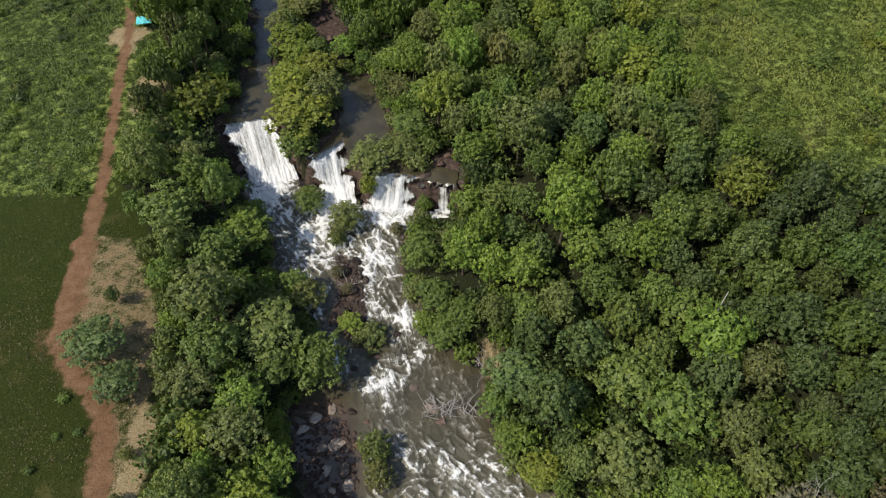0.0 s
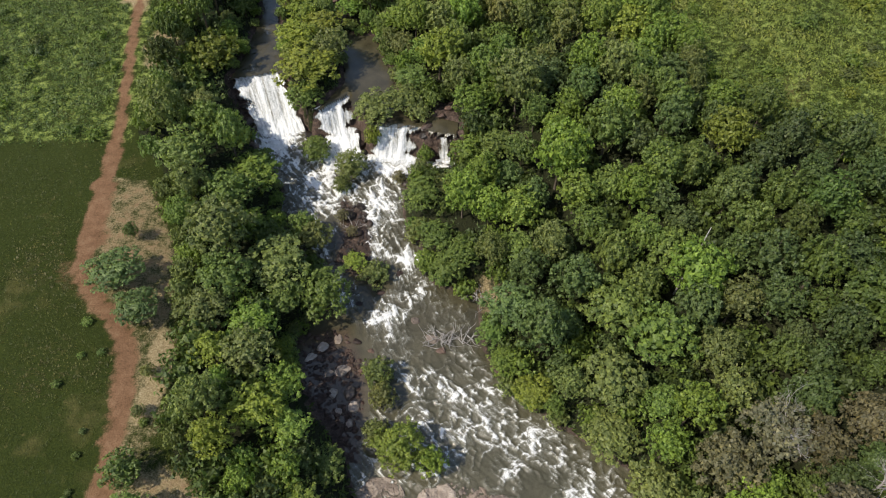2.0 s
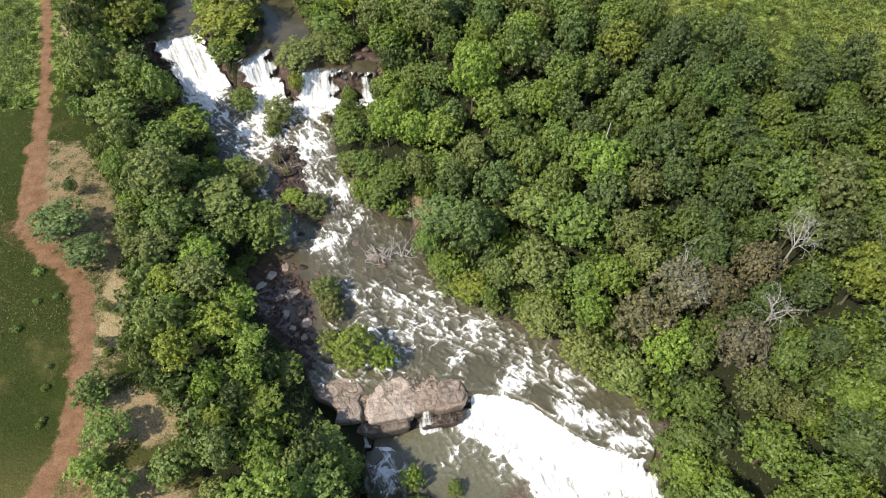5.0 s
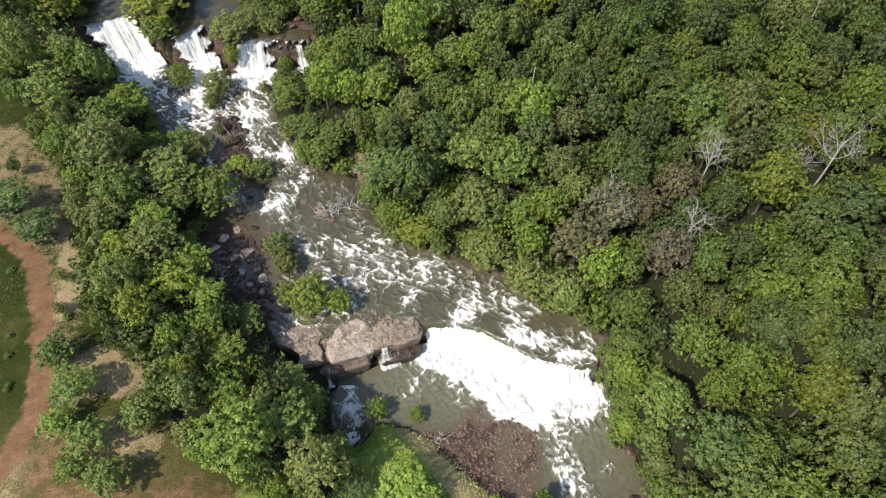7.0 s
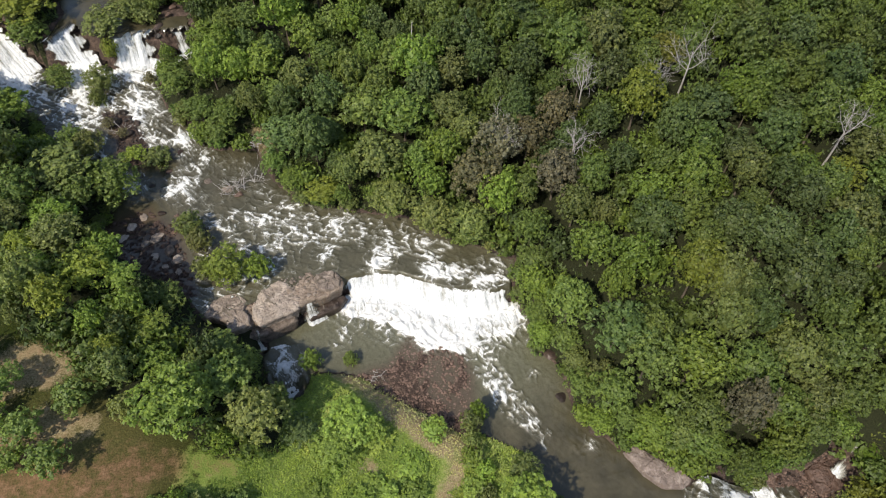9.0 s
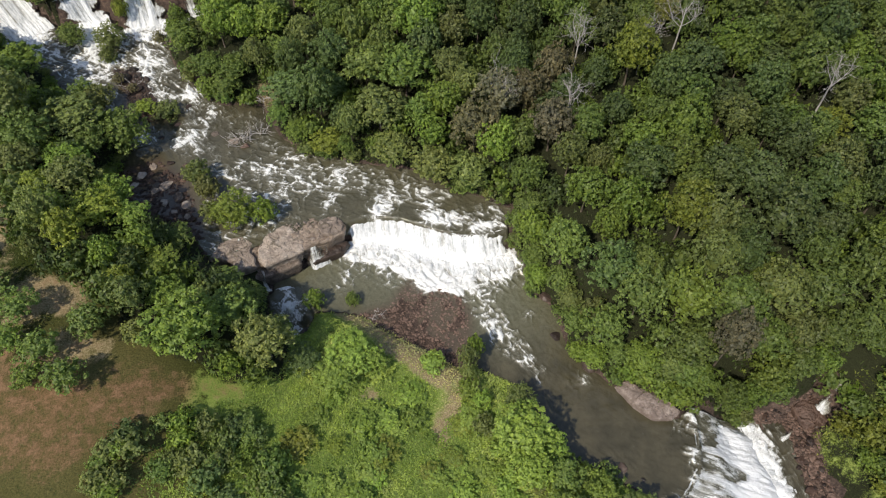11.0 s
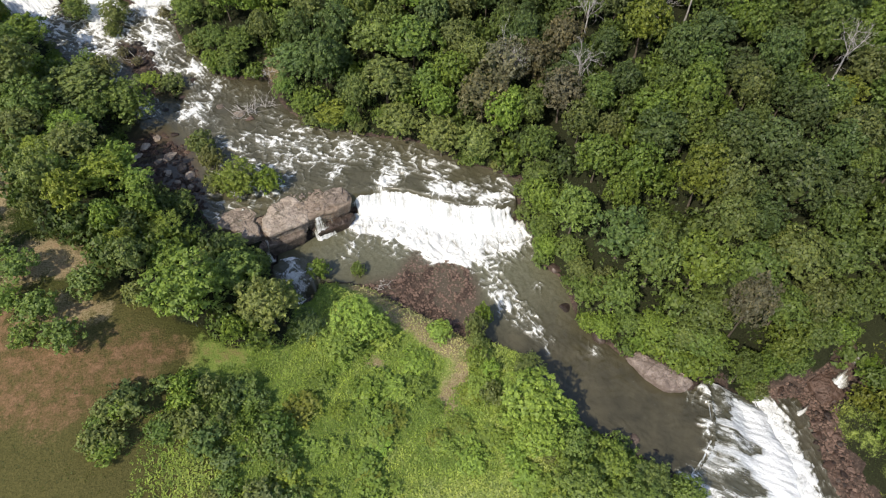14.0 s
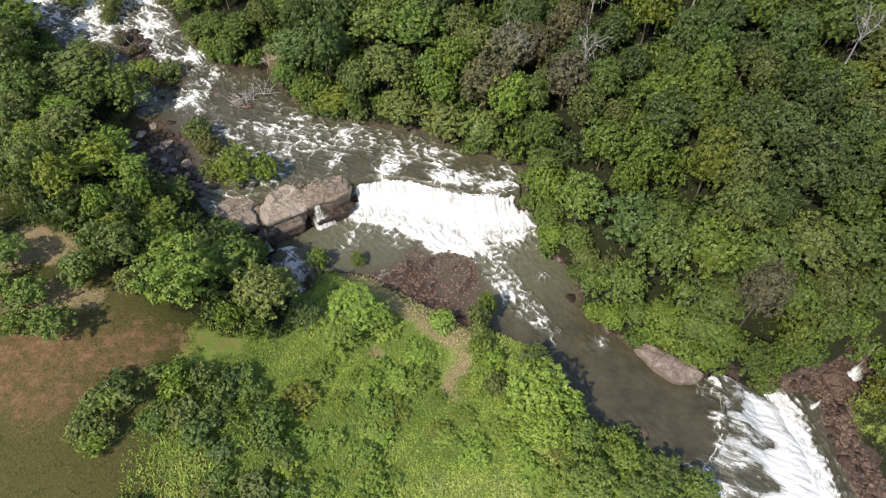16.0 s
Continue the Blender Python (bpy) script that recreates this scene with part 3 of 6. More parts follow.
def build_ground():
    xs, ys = axis(-112, 135, 1.0), axis(-72, 165, 1.0)
    x, y = (a.ravel() for a in np.meshgrid(xs, ys, indexing="ij"))
    z = ground_z(x, y)
    dw = river_distance(x, y)
    ragged = 2.2 * (fbm(x * 0.3, y * 0.3, 31) - 0.5) + 1.6 * (fbm(x * 0.9, y * 0.9, 32, 2) - 0.5)

    def cover(poly, soft=1.3):
        return smooth(soft, -soft, signed(x, y, poly) + ragged)

    west_of_trail = (x < np.interp(y, [p[1] for p in reversed(TRAIL)], [p[0] for p in reversed(TRAIL)])) | ((y < -4) & (x < 20))
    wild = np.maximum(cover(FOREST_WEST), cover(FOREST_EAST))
    sway = 6 * (fbm(x * 0.12, y * 0.12, 33) - 0.5)
    meadow = smooth(-21, -11, x + sway) * smooth(8, 2, y) * smooth(0.2, 1.0, dw)
    meadow = np.maximum(meadow, 0.42 * smooth(15, 25, x) * smooth(35, 45, y)) * (1 - smooth(33, 36, x) * smooth(20, 10, y))
    meadow = np.maximum(meadow, 0.45 * smooth(-48, -52, x) * smooth(67, 69, y + 0.15 * sway)) * (1 - wild)
    meadow = np.maximum(meadow, 0.42 * smooth(55, 58, x) * smooth(-39, -42, y) * (1 - wild))
    field = np.where(west_of_trail | (x < -12) | (y > 40), 1.0, 0.0) * (1 - wild)
    straw = np.max([cover(p) * (0.6 if q in (0, 6) else 0.72 if q in (1, 2) else 1.0) for q, p in enumerate(BARE)], axis=0)
    walked = line_distance(x, y, TRAIL)
    straw = np.maximum(straw, 0.5 * smooth(8.5, 2.5, walked) * (x > np.interp(y, [p[1] for p in reversed(TRAIL)], [p[0] for p in reversed(TRAIL)])) * (y < 62))
    dirt = np.maximum(smooth(2.1, 0.9, walked * np.where(y > 60, 1.4, 1.0) + 0.5 * ragged), 0.58 * cover(BROWN, 3.0))
    dirt = np.maximum(dirt, 0.42 * np.max([cover(BARE[q], 2.0) for q in (0, 1, 2)], axis=0))
    dirt = np.maximum(dirt, 0.55 * smooth(5, 0, np.hypot(x + 51, y - 44) - 1.5))
    straw = np.maximum(straw, 0.8 * smooth(2.4, 0.6, line_distance(x, y, [(4.0, 0.8), (7, -4.4), (11.5, -11.2), (16, -17.2)]) + 0.5 * ragged))
    stone = np.maximum(np.maximum(smooth(1.6, 0.2, dw), 1.0 * (fall_bed(x, y) < 90)), np.max([cover(p, 0.7) for p in ROCKY], axis=0))
    SHEET.update(x=xs, y=ys, z=z.reshape(len(xs), len(ys)))
    v = np.stack([x, y, z], 1)
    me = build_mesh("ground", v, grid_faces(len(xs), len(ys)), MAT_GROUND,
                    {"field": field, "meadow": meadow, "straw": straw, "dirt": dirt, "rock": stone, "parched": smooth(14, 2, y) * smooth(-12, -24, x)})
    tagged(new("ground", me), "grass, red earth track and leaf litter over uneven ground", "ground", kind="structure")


# ---- the river ----
FOAM_SPOTS = [  # x, y, reach, amount
    (-30, 77, 4.5, 0.6), (-18, 73.4, 4, 0.6), (-9, 71.8, 4, 0.6), (0, 71.5, 2.5, 0.5), (-22.5, 67.8, 3.3, 0.38), (-18, 65.2, 2.8, 0.40), (-21, 62.4, 2.6, 0.36), (-11, 64.6, 3.2, 0.48),
    (-11, 60, 2.8, 0.4), (-11.5, 55.2, 2.4, 0.4), (-5.6, 53, 2.6, 0.42), (-15.4, 46.5, 3.0, 0.3), (-8.4, 42.4, 3.4, 0.3), (-4, 46.5, 2.2, 0.2), (1.5, 30, 3.5, 0.16), (6, 25, 4, 0.16),
    (12, 22.5, 4, 0.14), (-20.5, 56, 2.2, 0.3), (25.5, -2.5, 3.2, 0.22), (31, -22.5, 2, 0.14), (-2.6, 6, 2.6, 0.6), (6, 6.6, 1.8, 0.34), (-36, 97, 3, 0.10), (-34.5, 103.5, 1.6, 0.3), (-36, 91, 2.4, 0.2),
    (15.4, 14.2, 2.0, 0.55), (17.4, 15.6, 1.7, 0.45), (22.8, 9.6, 1.8, 0.5), (25.9, 7.6, 1.8, 0.55), (28.6, 4.6, 1.6, 0.5), (24.4, 12.6, 2.0, 0.3), (31, 4.2, 1.4, 0.4), (40.6, -34.4, 2.0, 0.3)]
STILL_SPOTS = [(-15, 36, 4, 0.25), (-18, 37, 4, 0.3), (-11.2, 47.6, 2.0, 0.28), (-13, 28, 3.5, 0.3), (5, 19.5, 3.2, 0.12), (12.2, 17.4, 2.4, 0.24), (19.8, 12.4, 1.8, 0.18), (28, 10, 3, 0.16), (-4, 41, 1.6, 0.2)]
PLUME = [(9.5, 14.5), (8.4, 11.6), (10.2, 9.8), (13.8, 6.9), (15.7, 3.2), (18.6, -0.2), (22.0, -2.8), (24.0, -1.0), (26.0, 1.2), (26.5, -1.2), (30.8, -2.2), (32.6, 0.1), (32.4, 2.4), (25, 4.2), (18, 11.6)]
EAST_RUN = [(22.2, -6.6), (25.2, -7.0), (26.4, -12.0), (27.0, -19.0), (25.6, -20.4), (23.6, -14.6), (22.0, -9.5)]
CENTRES = [[(-45, 165), (-38, 110), (-35, 95), (-33.5, 86)], [(-16, 104), (-14.5, 92), (-15, 84), (-16, 74)],
           [(-34, 85), (-28, 76), (-21, 68), (-14.5, 60), (-10.5, 52), (-9, 44), (-5, 36), (2, 28), (11, 21), (20, 13), (26.5, 5), (30, -2)],
           [(13, 17), (19, 6), (23, -4), (25.5, -14), (28, -22), (33, -31), (37.5, -37), (46, -45)], [(50.5, -34), (50, -46), (46, -58), (42, -76)]]


def flow_coords(k, x, y):
    """Metres along and across the river's run."""
    line = resample(CENTRES[k], 40)
    for _ in range(3):
        line[1:-1] = (line[:-2] + 2 * line[1:-1] + line[2:]) / 4
    best, along, across, run = np.full(x.shape, 1e9), np.zeros(x.shape), np.zeros(x.shape), 0.0
    for (ax, ay), (bx, by) in zip(line[:-1], line[1:]):
        dx, dy = bx - ax, by - ay
        length = math.hypot(dx, dy)
        u = np.clip(((x - ax) * dx + (y - ay) * dy) / length ** 2, 0, 1)
        d = np.hypot(x - ax - u * dx, y - ay - u * dy)
        side = ((x - ax) * dy - (y - ay) * dx) / length
        near = d < best
        along, across = np.where(near, run + u * length, along), np.where(near, np.sign(side) * d, across)
        best = np.minimum(best, d)
        run += length
    return along, across


def build_reach(name, k, label):
    poly = REACHES[k]
    p = np.array(poly)
    step = 0.2 if k in (2, 3) else 0.3
    xs, ys = np.arange(p[:, 0].min() - 1.5, p[:, 0].max() + 1.5, step), np.arange(p[:, 1].min() - 1.5, p[:, 1].max() + 1.5, step)
    x, y = (a.ravel() for a in np.meshgrid(xs, ys, indexing="ij"))
    s = signed(x, y, poly)
    good = s < np.where(line_distance(x, y, [q[:2] for q in FALLS[8][0]]) < 3.0, 0.3, 0.9)
    if k < 2:
        good &= s < 0.15
    for q, other in enumerate(REACHES):
        if q > k:
            good &= signed(x, y, other) > -0.05
    verts, faces = keep_faces(np.stack([x, y], 1), grid_faces(len(xs), len(ys)), good)
    x, y, s = x[verts], y[verts], s[verts]
    foam = np.full(x.shape, {0: 0.05, 1: 0.02, 2: 0.23, 3: 0.10, 4: 0.2}[k])
    for fx, fy, r, a in FOAM_SPOTS:
        foam = foam + a * np.exp(-((x - fx) ** 2 + (y - fy) ** 2) / (r * r) * 1.3)
    for fx, fy, r, a in STILL_SPOTS:
        foam = foam - a * np.exp(-((x - fx) ** 2 + (y - fy) ** 2) / (r * r))
    green = np.zeros(x.shape)
    shoal = np.max([smooth(0.8, -1.2, signed(x, y, ROCKY[q])) for q in (0, 5, 6)], axis=0)
    foam = foam - 0.16 * shoal
    ragged = fbm(x * 0.35, y * 0.35, 3, 4) - 0.5
    if k == 2:
        foam = foam - 0.10 * smooth(-1.6, 0.2, s) * smooth(48, 44, y)
        foam = foam + 0.06 * smooth(36, 30, y) - 0.05 * smooth(34, 38, y) * smooth(52, 48, y)
        green = 0.1 + 0.2 * smooth(46, 26, y)
    if k == 3:
        out = signed(x, y, PLUME) + 2.4 * ragged - 0.4
        foam = foam + 1.1 * smooth(0.9, -0.7, out) + 0.28 * smooth(5.0, 0.0, out) * (y > -9)
        foam = foam + 0.34 * smooth(1.2, -0.9, signed(x, y, EAST_RUN) + 2.4 * ragged) + 0.3 * smooth(1.6, 0.2, np.hypot(x - 29.4, y + 10.6))
        green = 0.08 + 0.85 * smooth(24, 8, line_distance(x, y, LOWER_LIP))
    if k == 3:
        foam = foam + 0.26 * smooth(2.4, 0.0, line_distance(x, y, [q[:2] for q in FALLS[8][0]]) + 3.5 * ragged) * (x > 30)
    if k == 4:
        foam = foam + 0.9 * smooth(3.2, 0.4, line_distance(x, y, [q[:2] for q in FALLS[8][1]]) + 2.5 * ragged)
    # waves and crests that lie across the run and trail off along it
    along, across = flow_coords(k, x, y)
    bend = 1.5 * (fbm(along * 0.22, across * 0.3, 12, 2) - 0.5)
    wave = fbm(along * 0.42 + bend, across * 0.6 + bend, 21, 3) - 0.5
    ridge = 1 - np.abs(2 * fbm(along * 0.85 + 1.6 * vnoise(across * 0.8, along * 0.35, 15), across * 0.7 + bend, 23, 3) - 1)
    crest = smooth(0.74, 0.98, ridge)
    trail = fbm(along * 0.36, across * 2.7 + bend, 27, 3) - 0.5
    lively = smooth(0.06, 0.3, foam)
    calm = np.clip(foam, 0.0, 0.8)
    z = water_level(k, x, y) + (wave * 1.0 + 0.45 * crest + 0.5 * trail) * calm + 0.35 * (fbm(x * 1.7, y * 1.7, 4, 3) - 0.5) * (0.06 + calm)
    for lip, foot, *_ in FALLS:
        near = line_distance(x, y, [q[:2] for q in lip])
        a, b = resample(lip, 5), resample(foot, 5)
        steep = float(np.mean((a - b)[:, 2] / np.hypot(*(a - b)[:, :2].T)))
        over = 2.6 * smooth(-0.15, 0.55, s) if steep > 0.9 else steep * np.maximum(s + 0.1, 0.0)
        z = z - over * smooth(1.6, 1.0, near)
    foam = foam + lively * (0.34 * crest + 0.55 * wave + 0.55 * trail - 0.05)
    me = build_mesh(name, np.stack([x, y, z], 1), faces, MAT_WATER, {"foam": np.clip(foam, 0, 1.6), "green": green, "shoal": shoal}, uv=np.stack([along, across], 1))
    tagged(new(name, me), label, "river", kind="structure")


def build_fall(name, lip, base, label, full=0.55, steep=0.6, lean=0.35, splash=1.0):
    """A sheet of falling water from a lip to a foot, each a line of (x, y, z); full: how dense the sheet is; splash: the froth's reach."""
    n = int(max(12, np.linalg.norm(np.diff(np.array(lip), axis=0), axis=1).sum() / 0.13))
    a, b = resample(lip, n), resample(base, n)
    rows = 34
    jag = fbm(np.linspace(0, 1, n) * n * 0.13 * 0.45, np.zeros(n) + 9, 66, 4) - 0.5
    away = (b - a)[:, :2] / (np.linalg.norm((b - a)[:, :2], axis=1, keepdims=True) + 1e-6)
    if a[0, 2] > 5:
        a[:, :2] += away * (0.8 * jag)[:, None]
        b[:, :2] += away * (0.8 * np.roll(jag, n // 3))[:, None]
    words_late = "solid white drop" in label
    thing = new(name)
    thing.matrix_basis = Matrix.Translation(tuple(a[n // 2]))
    origin = a[n // 2]
    t = np.linspace(0.0, 1.0, rows)
    s = np.linspace(0, 1, n)
    length = n * 0.13
    verts, dens = [], []
    tumble = float(np.linalg.norm(a[n // 2] - b[n // 2]))
    wob = fbm(s * length * 1.4, s * 0 + 3, 41, 3) - 0.5
    out = (b - a)[:, :2] / (np.linalg.norm((b - a)[:, :2], axis=1, keepdims=True) + 1e-6)
    for tt in t:
        u = max(tt, 0)
        across = u ** (1 / (0.35 + steep)) if lean == 0 else (lean * u + (1 - lean) * u ** 2)
        drop = u ** (2.0 - steep) + (0.05 * math.sin(4 * math.pi * u) * smooth(0.3, 0.6, fbm(s * length * 0.3, s * 0 + 7, 59, 2)) if tumble > 9 else 0)
        pos = a + (b - a) * np.array([[across, across, 0]])
        pos[:, :2] -= out * 0.45 * (1 - u)
        pos[:, 2] = a[:, 2] + (0.03 if words_late else -0.03) + (b[:, 2] - a[:, 2]) * drop + 0.08 * wob * (1 - u)
        bulge = (0.3 * wob + 0.16 * (fbm(s * length * 3.1, np.full(n, tt * 4.0), 44, 3) - 0.5)) * min(1.0, u * 3 + 0.1)
        pos[:, :2] += out * bulge[:, None]
        pos[:, 2] += 0.3 * (fbm(s * length * 2.0, np.full(n, tt * 7.0), 47, 3) - 0.5) * u
        lump = fbm(s * length * 2.1, np.full(n, tt * tumble * 2.1), 49, 3) - 0.5
        rough = 0.55 if tumble > 9 else 0.7 if tumble > 7 else 0.35
        pos[:, :2] += out * (lump * 0.7 * rough * (0.25 + 0.75 * u))[:, None]
        pos[:, 2] += lump * 0.6 * rough * (0.15 + 0.85 * u)
        verts.append(pos - origin)
        torn = (4.6 if a[0, 2] > 5 and tumble > 9 else 3.2) * (fbm(s * 0 + 2, np.full(n, tt * tumble * 0.9), 62, 3) - 0.55)
        soft = min(1.8, 0.3 * length)
        ends = smooth(0, soft, s * length + soft * wob + torn * soft / 1.8) * smooth(0, soft, (1 - s) * length + soft * wob - torn * soft / 1.8)
        veil = fbm(s * length * 0.55, np.full(n, tt * tumble * 0.22), 58, 3) - 0.5
        late = 1.2 * smooth(0.42, 0.70, u + 0.5 * veil + 0.35 * (0.3 - s)) + 1.5 * veil if words_late else 0.45 * smooth(0.55, 1.0, u) + 0.35 * veil
        dens.append((full + late + (0.25 if words_late else 0.75) * wob) * (0.05 + 0.95 * ends))
    v = np.stack(verts, 1).reshape(-1, 3)
    uv = np.stack(np.broadcast_arrays((s * length)[:, None], (t * np.linalg.norm(a[n // 2] - b[n // 2]))[None, :]), -1).reshape(-1, 2)
    part("water_sheet", build_mesh("water_sheet", v, grid_faces(n, rows), MAT_FALL, {"full": np.stack(dens, 1).ravel()}, uv=uv), thing)
    if words_late:
        under = v.reshape(n, rows, 3) - np.stack([0 * t, 0 * t, 0.03 + 0.22 * t], 1)[None]
        part("dark_water", build_mesh("dark_water", under.reshape(-1, 3), grid_faces(n, rows), MAT_WATER, {"foam": 0.40 + 1.1 * (fbm(uv[:, 0] * 0.9, uv[:, 1] * 0.3, 63, 3) - 0.5), "green": np.full(n * rows, 0.3), "shoal": np.zeros(n * rows)},
                                      uv=uv[:, ::-1]), thing, "dark water between the white streaks")
    if splash > 0:
        m = 10
        sv, dn = [], []
        out = (b - a)[:, :2] / (np.linalg.norm((b - a)[:, :2], axis=1, keepdims=True) + 1e-6)
        for q in range(m):
            w = q / (m - 1)
            reach = splash * (0.55 + 1.2 * fbm(s * length * 0.5, s * 0 + 1, 52, 3))
            pos = b.copy()
            pos[:, :2] += out * ((w * 2.4 - 0.5) * reach)[:, None]
            lump = fbm(s * length * 0.8, np.full(n, w * 2.5), 55, 4)
            pos[:, 2] += 0.6 * min(splash, 1.0) * lump * math.sin(math.pi * min(1.0, w * 0.85 + 0.12)) - 0.45 * w
            sv.append(pos - origin)
            dn.append(1.0 - 1.15 * w ** 1.5 + 0.9 * (lump - 0.5))
        part("splash", build_mesh("splash", np.stack(sv, 1).reshape(-1, 3), grid_faces(n, m), MAT_FALL, {"full": np.stack(dn, 1).ravel()},
                                  uv=np.stack(np.broadcast_arrays((s * length)[:, None], np.linspace(0, 3, m)[None, :]), -1).reshape(-1, 2)), thing, "white froth at the foot")
    return tagged(thing, label, "waterfall", "waterfalls")


build_ground()
build_reach("water_upper_west", 0, "dark brown river water running to the upper falls")
build_reach("water_upper_east", 1, "still dark brown pool above the upper falls")
build_reach("water_middle", 2, "brown rapids streaked with white foam over rocks")
build_reach("water_lower", 3, "murky green-brown pool and channel under the broad waterfall")
build_reach("water_last", 4, "foaming pool below the last waterfall")


for lip, foot, words, dense, steep, lean, froth in FALLS:
    build_fall("waterfall", lip, foot, words, dense, steep, lean, froth)


# ---- rocks ----
def rock_mesh(name, seed, mat, level=3, flat=0.7):
    v, f = icosphere(level)
    r = np.random.default_rng(seed)
    off = r.uniform(0, 50, 3)
    for _ in range(13):
        d = r.normal(size=3)
        d /= np.linalg.norm(d)
        cut = r.uniform(0.42, 0.85)
        over = v @ d - cut
        v = v - np.outer(np.maximum(over, 0) * 0.85, d)
    bumps = np.array([noise.noise(Vector(p * 1.7 + off)) for p in v])
    fine = np.array([noise.noise(Vector(p * 4.5 + off)) for p in v])
    v = v * (1 + 0.16 * bumps + 0.06 * fine)[:, None]
    v[:, 2] *= flat
    return build_mesh(name, v, f, mat, soft=False)


ROCKS = [rock_mesh("boulder", s, MAT_ROCK, 3 if s < 3 else 2) for s in range(6)]
DARKS = [rock_mesh("boulder", 20 + s, MAT_DARK, 2) for s in range(4)]
PALES = [rock_mesh("boulder", 40 + s, MAT_SLAB, 3) for s in range(4)]


def boulder(meshes, x, y, size, label, group="boulders in the river", z=None, flat=1.0):
    ob = new("boulder", meshes[rng.integers(len(meshes))])
    base = float(ground_at(x, y)) if z is None else z
    sx, sy, sz = size * rng.uniform(0.8, 1.3), size * rng.uniform(0.7, 1.0), size * rng.uniform(0.7, 1.05) * flat
    ob.matrix_basis = Matrix.LocRotScale((x, y, base + 0.25 * sz), Euler((rng.uniform(-0.15, 0.15), rng.uniform(-0.15, 0.15), rng.uniform(0, 6.3))), (sx, sy, sz))
    return tagged(ob, label, "boulder", group)


def slab(name, outline, top, foot, label, seed, dome=0.05, mat=None):
    """A worn slab of bedrock: a flaked, cracked top and a broken, undercut edge in layers."""
    poly = np.array(outline, float)
    c = poly.mean(0)
    edge = resample(np.vstack([poly, poly[:1]]), 145)[:-1] - c
    ragged = 1 + 0.16 * (fbm(edge[:, 0] * 0.8 + 9, edge[:, 1] * 0.8, seed, 4) - 0.5)
    rings, verts = 30, []
    for q in range(1, rings + 1):
        w = q / rings
        p = edge * w * (1 + (ragged - 1) * w)[:, None]
        flake = fbm(p[:, 0] * 0.45 + 3, p[:, 1] * 0.45, seed + 2, 4)
        z = top + dome * (1 - w ** 2) + 0.55 * (np.floor(flake * 7) / 7 - 0.5) + 0.35 * (fbm(p[:, 0] * 0.9, p[:, 1] * 0.9, seed + 4, 4) - 0.5) + 0.20 * (fbm(p[:, 0] * 2.6, p[:, 1] * 2.6, seed + 3, 4) - 0.5)
        crack = np.abs(fbm(p[:, 0] * 0.35 + 4, p[:, 1] * 0.35, seed + 7, 3) - 0.5)
        z = z - 0.18 * smooth(0.018, 0.0, crack) - 0.22 * smooth(0.93, 1.0, w)
        verts.append(np.column_stack([p, z]))
    for w, dz in ((1.015, 0.10), (1.0, 0.20), (0.95, 0.23), (0.96, 0.36), (0.93, 0.40), (0.94, 0.58), (0.86, 0.62), (0.88, 0.8), (0.82, 0.86), (0.86, 1.0)):
        p = edge * (ragged * w + 0.08 * (fbm(edge[:, 0] * 1.3, edge[:, 1] * 1.3, seed + 11 + int(dz * 20), 4) - 0.5))[:, None]
        verts.append(np.column_stack([p, np.full(len(p), top - 0.25 + (foot - top) * dz) + 0.25 * (fbm(p[:, 0], p[:, 1], seed + 5) - 0.5)]))
    n = len(edge)
    v = np.vstack([[[0, 0, verts[0][:, 2].mean()]]] + verts)
    f = [(0, 1 + j, 1 + (j + 1) % n) for j in range(n)]
    for q in range(len(verts) - 1):
        for j in range(n):
            k = (j + 1) % n
            f.append((1 + q * n + j, 1 + (q + 1) * n + j, 1 + (q + 1) * n + k, 1 + q * n + k))
    me = bpy.data.meshes.new(name)
    me.from_pydata(v.tolist(), [], f)
    me.materials.append(mat or MAT_SLAB)
    ob = new(name, me)
    ob.matrix_basis = Matrix.Translation((c[0], c[1], 0))
    return tagged(ob, label, "rock", "rock shelf")


slab("rock_slab", [(-11.4, 16.5), (-9.2, 18.9), (-5.6, 18.6), (-4.6, 16.6), (-5.4, 15.2), (-4.9, 13.6), (-5.2, 12.3), (-8.7, 12.3), (-8.2, 14.3), (-9.8, 15.6)], -1.65, -6.4, "pale pinkish sandstone slab with hollows beside the pool", 3)
slab("rock_slab", [(-4.3, 15.2), (-2.4, 17.5), (0.8, 18.0), (2.6, 16.4), (2.7, 13.8), (2.0, 12.0), (-1.2, 11.7), (-4.0, 11.8), (-4.7, 13.4)], -1.75, -4.4, "large grey-pink sandstone slab with an undercut edge", 14)
slab("rock_slab", [(1.6, 17.4), (4.8, 17.7), (7.6, 17.1), (9.0, 16.2), (9.6, 14.2), (8.9, 12.7), (6.6, 12.3), (4.0, 12.5), (1.4, 12.4), (1.0, 15.0)], -1.85, -4.9, "broad brown wet rock shelf strewn with stones", 71, 0.05, MAT_WET)
slab("rock_slab", [(5.4, 15.2), (6.2, 16.5), (7.8, 16.7), (9.1, 15.7), (9.5, 14.1), (8.7, 12.9), (7.0, 12.7), (5.6, 13.6)], -1.5, -2.6, "pale weathered sandstone layer at the edge of the waterfall", 133)
slab("rock_ledge", [(-6.4, 17.6), (-3.2, 17.4), (-3.2, 12.4), (-5.9, 12.5)], -2.35, -5.0, "low wet ledge in the gap between two slabs", 93, 0.05, MAT_WET)
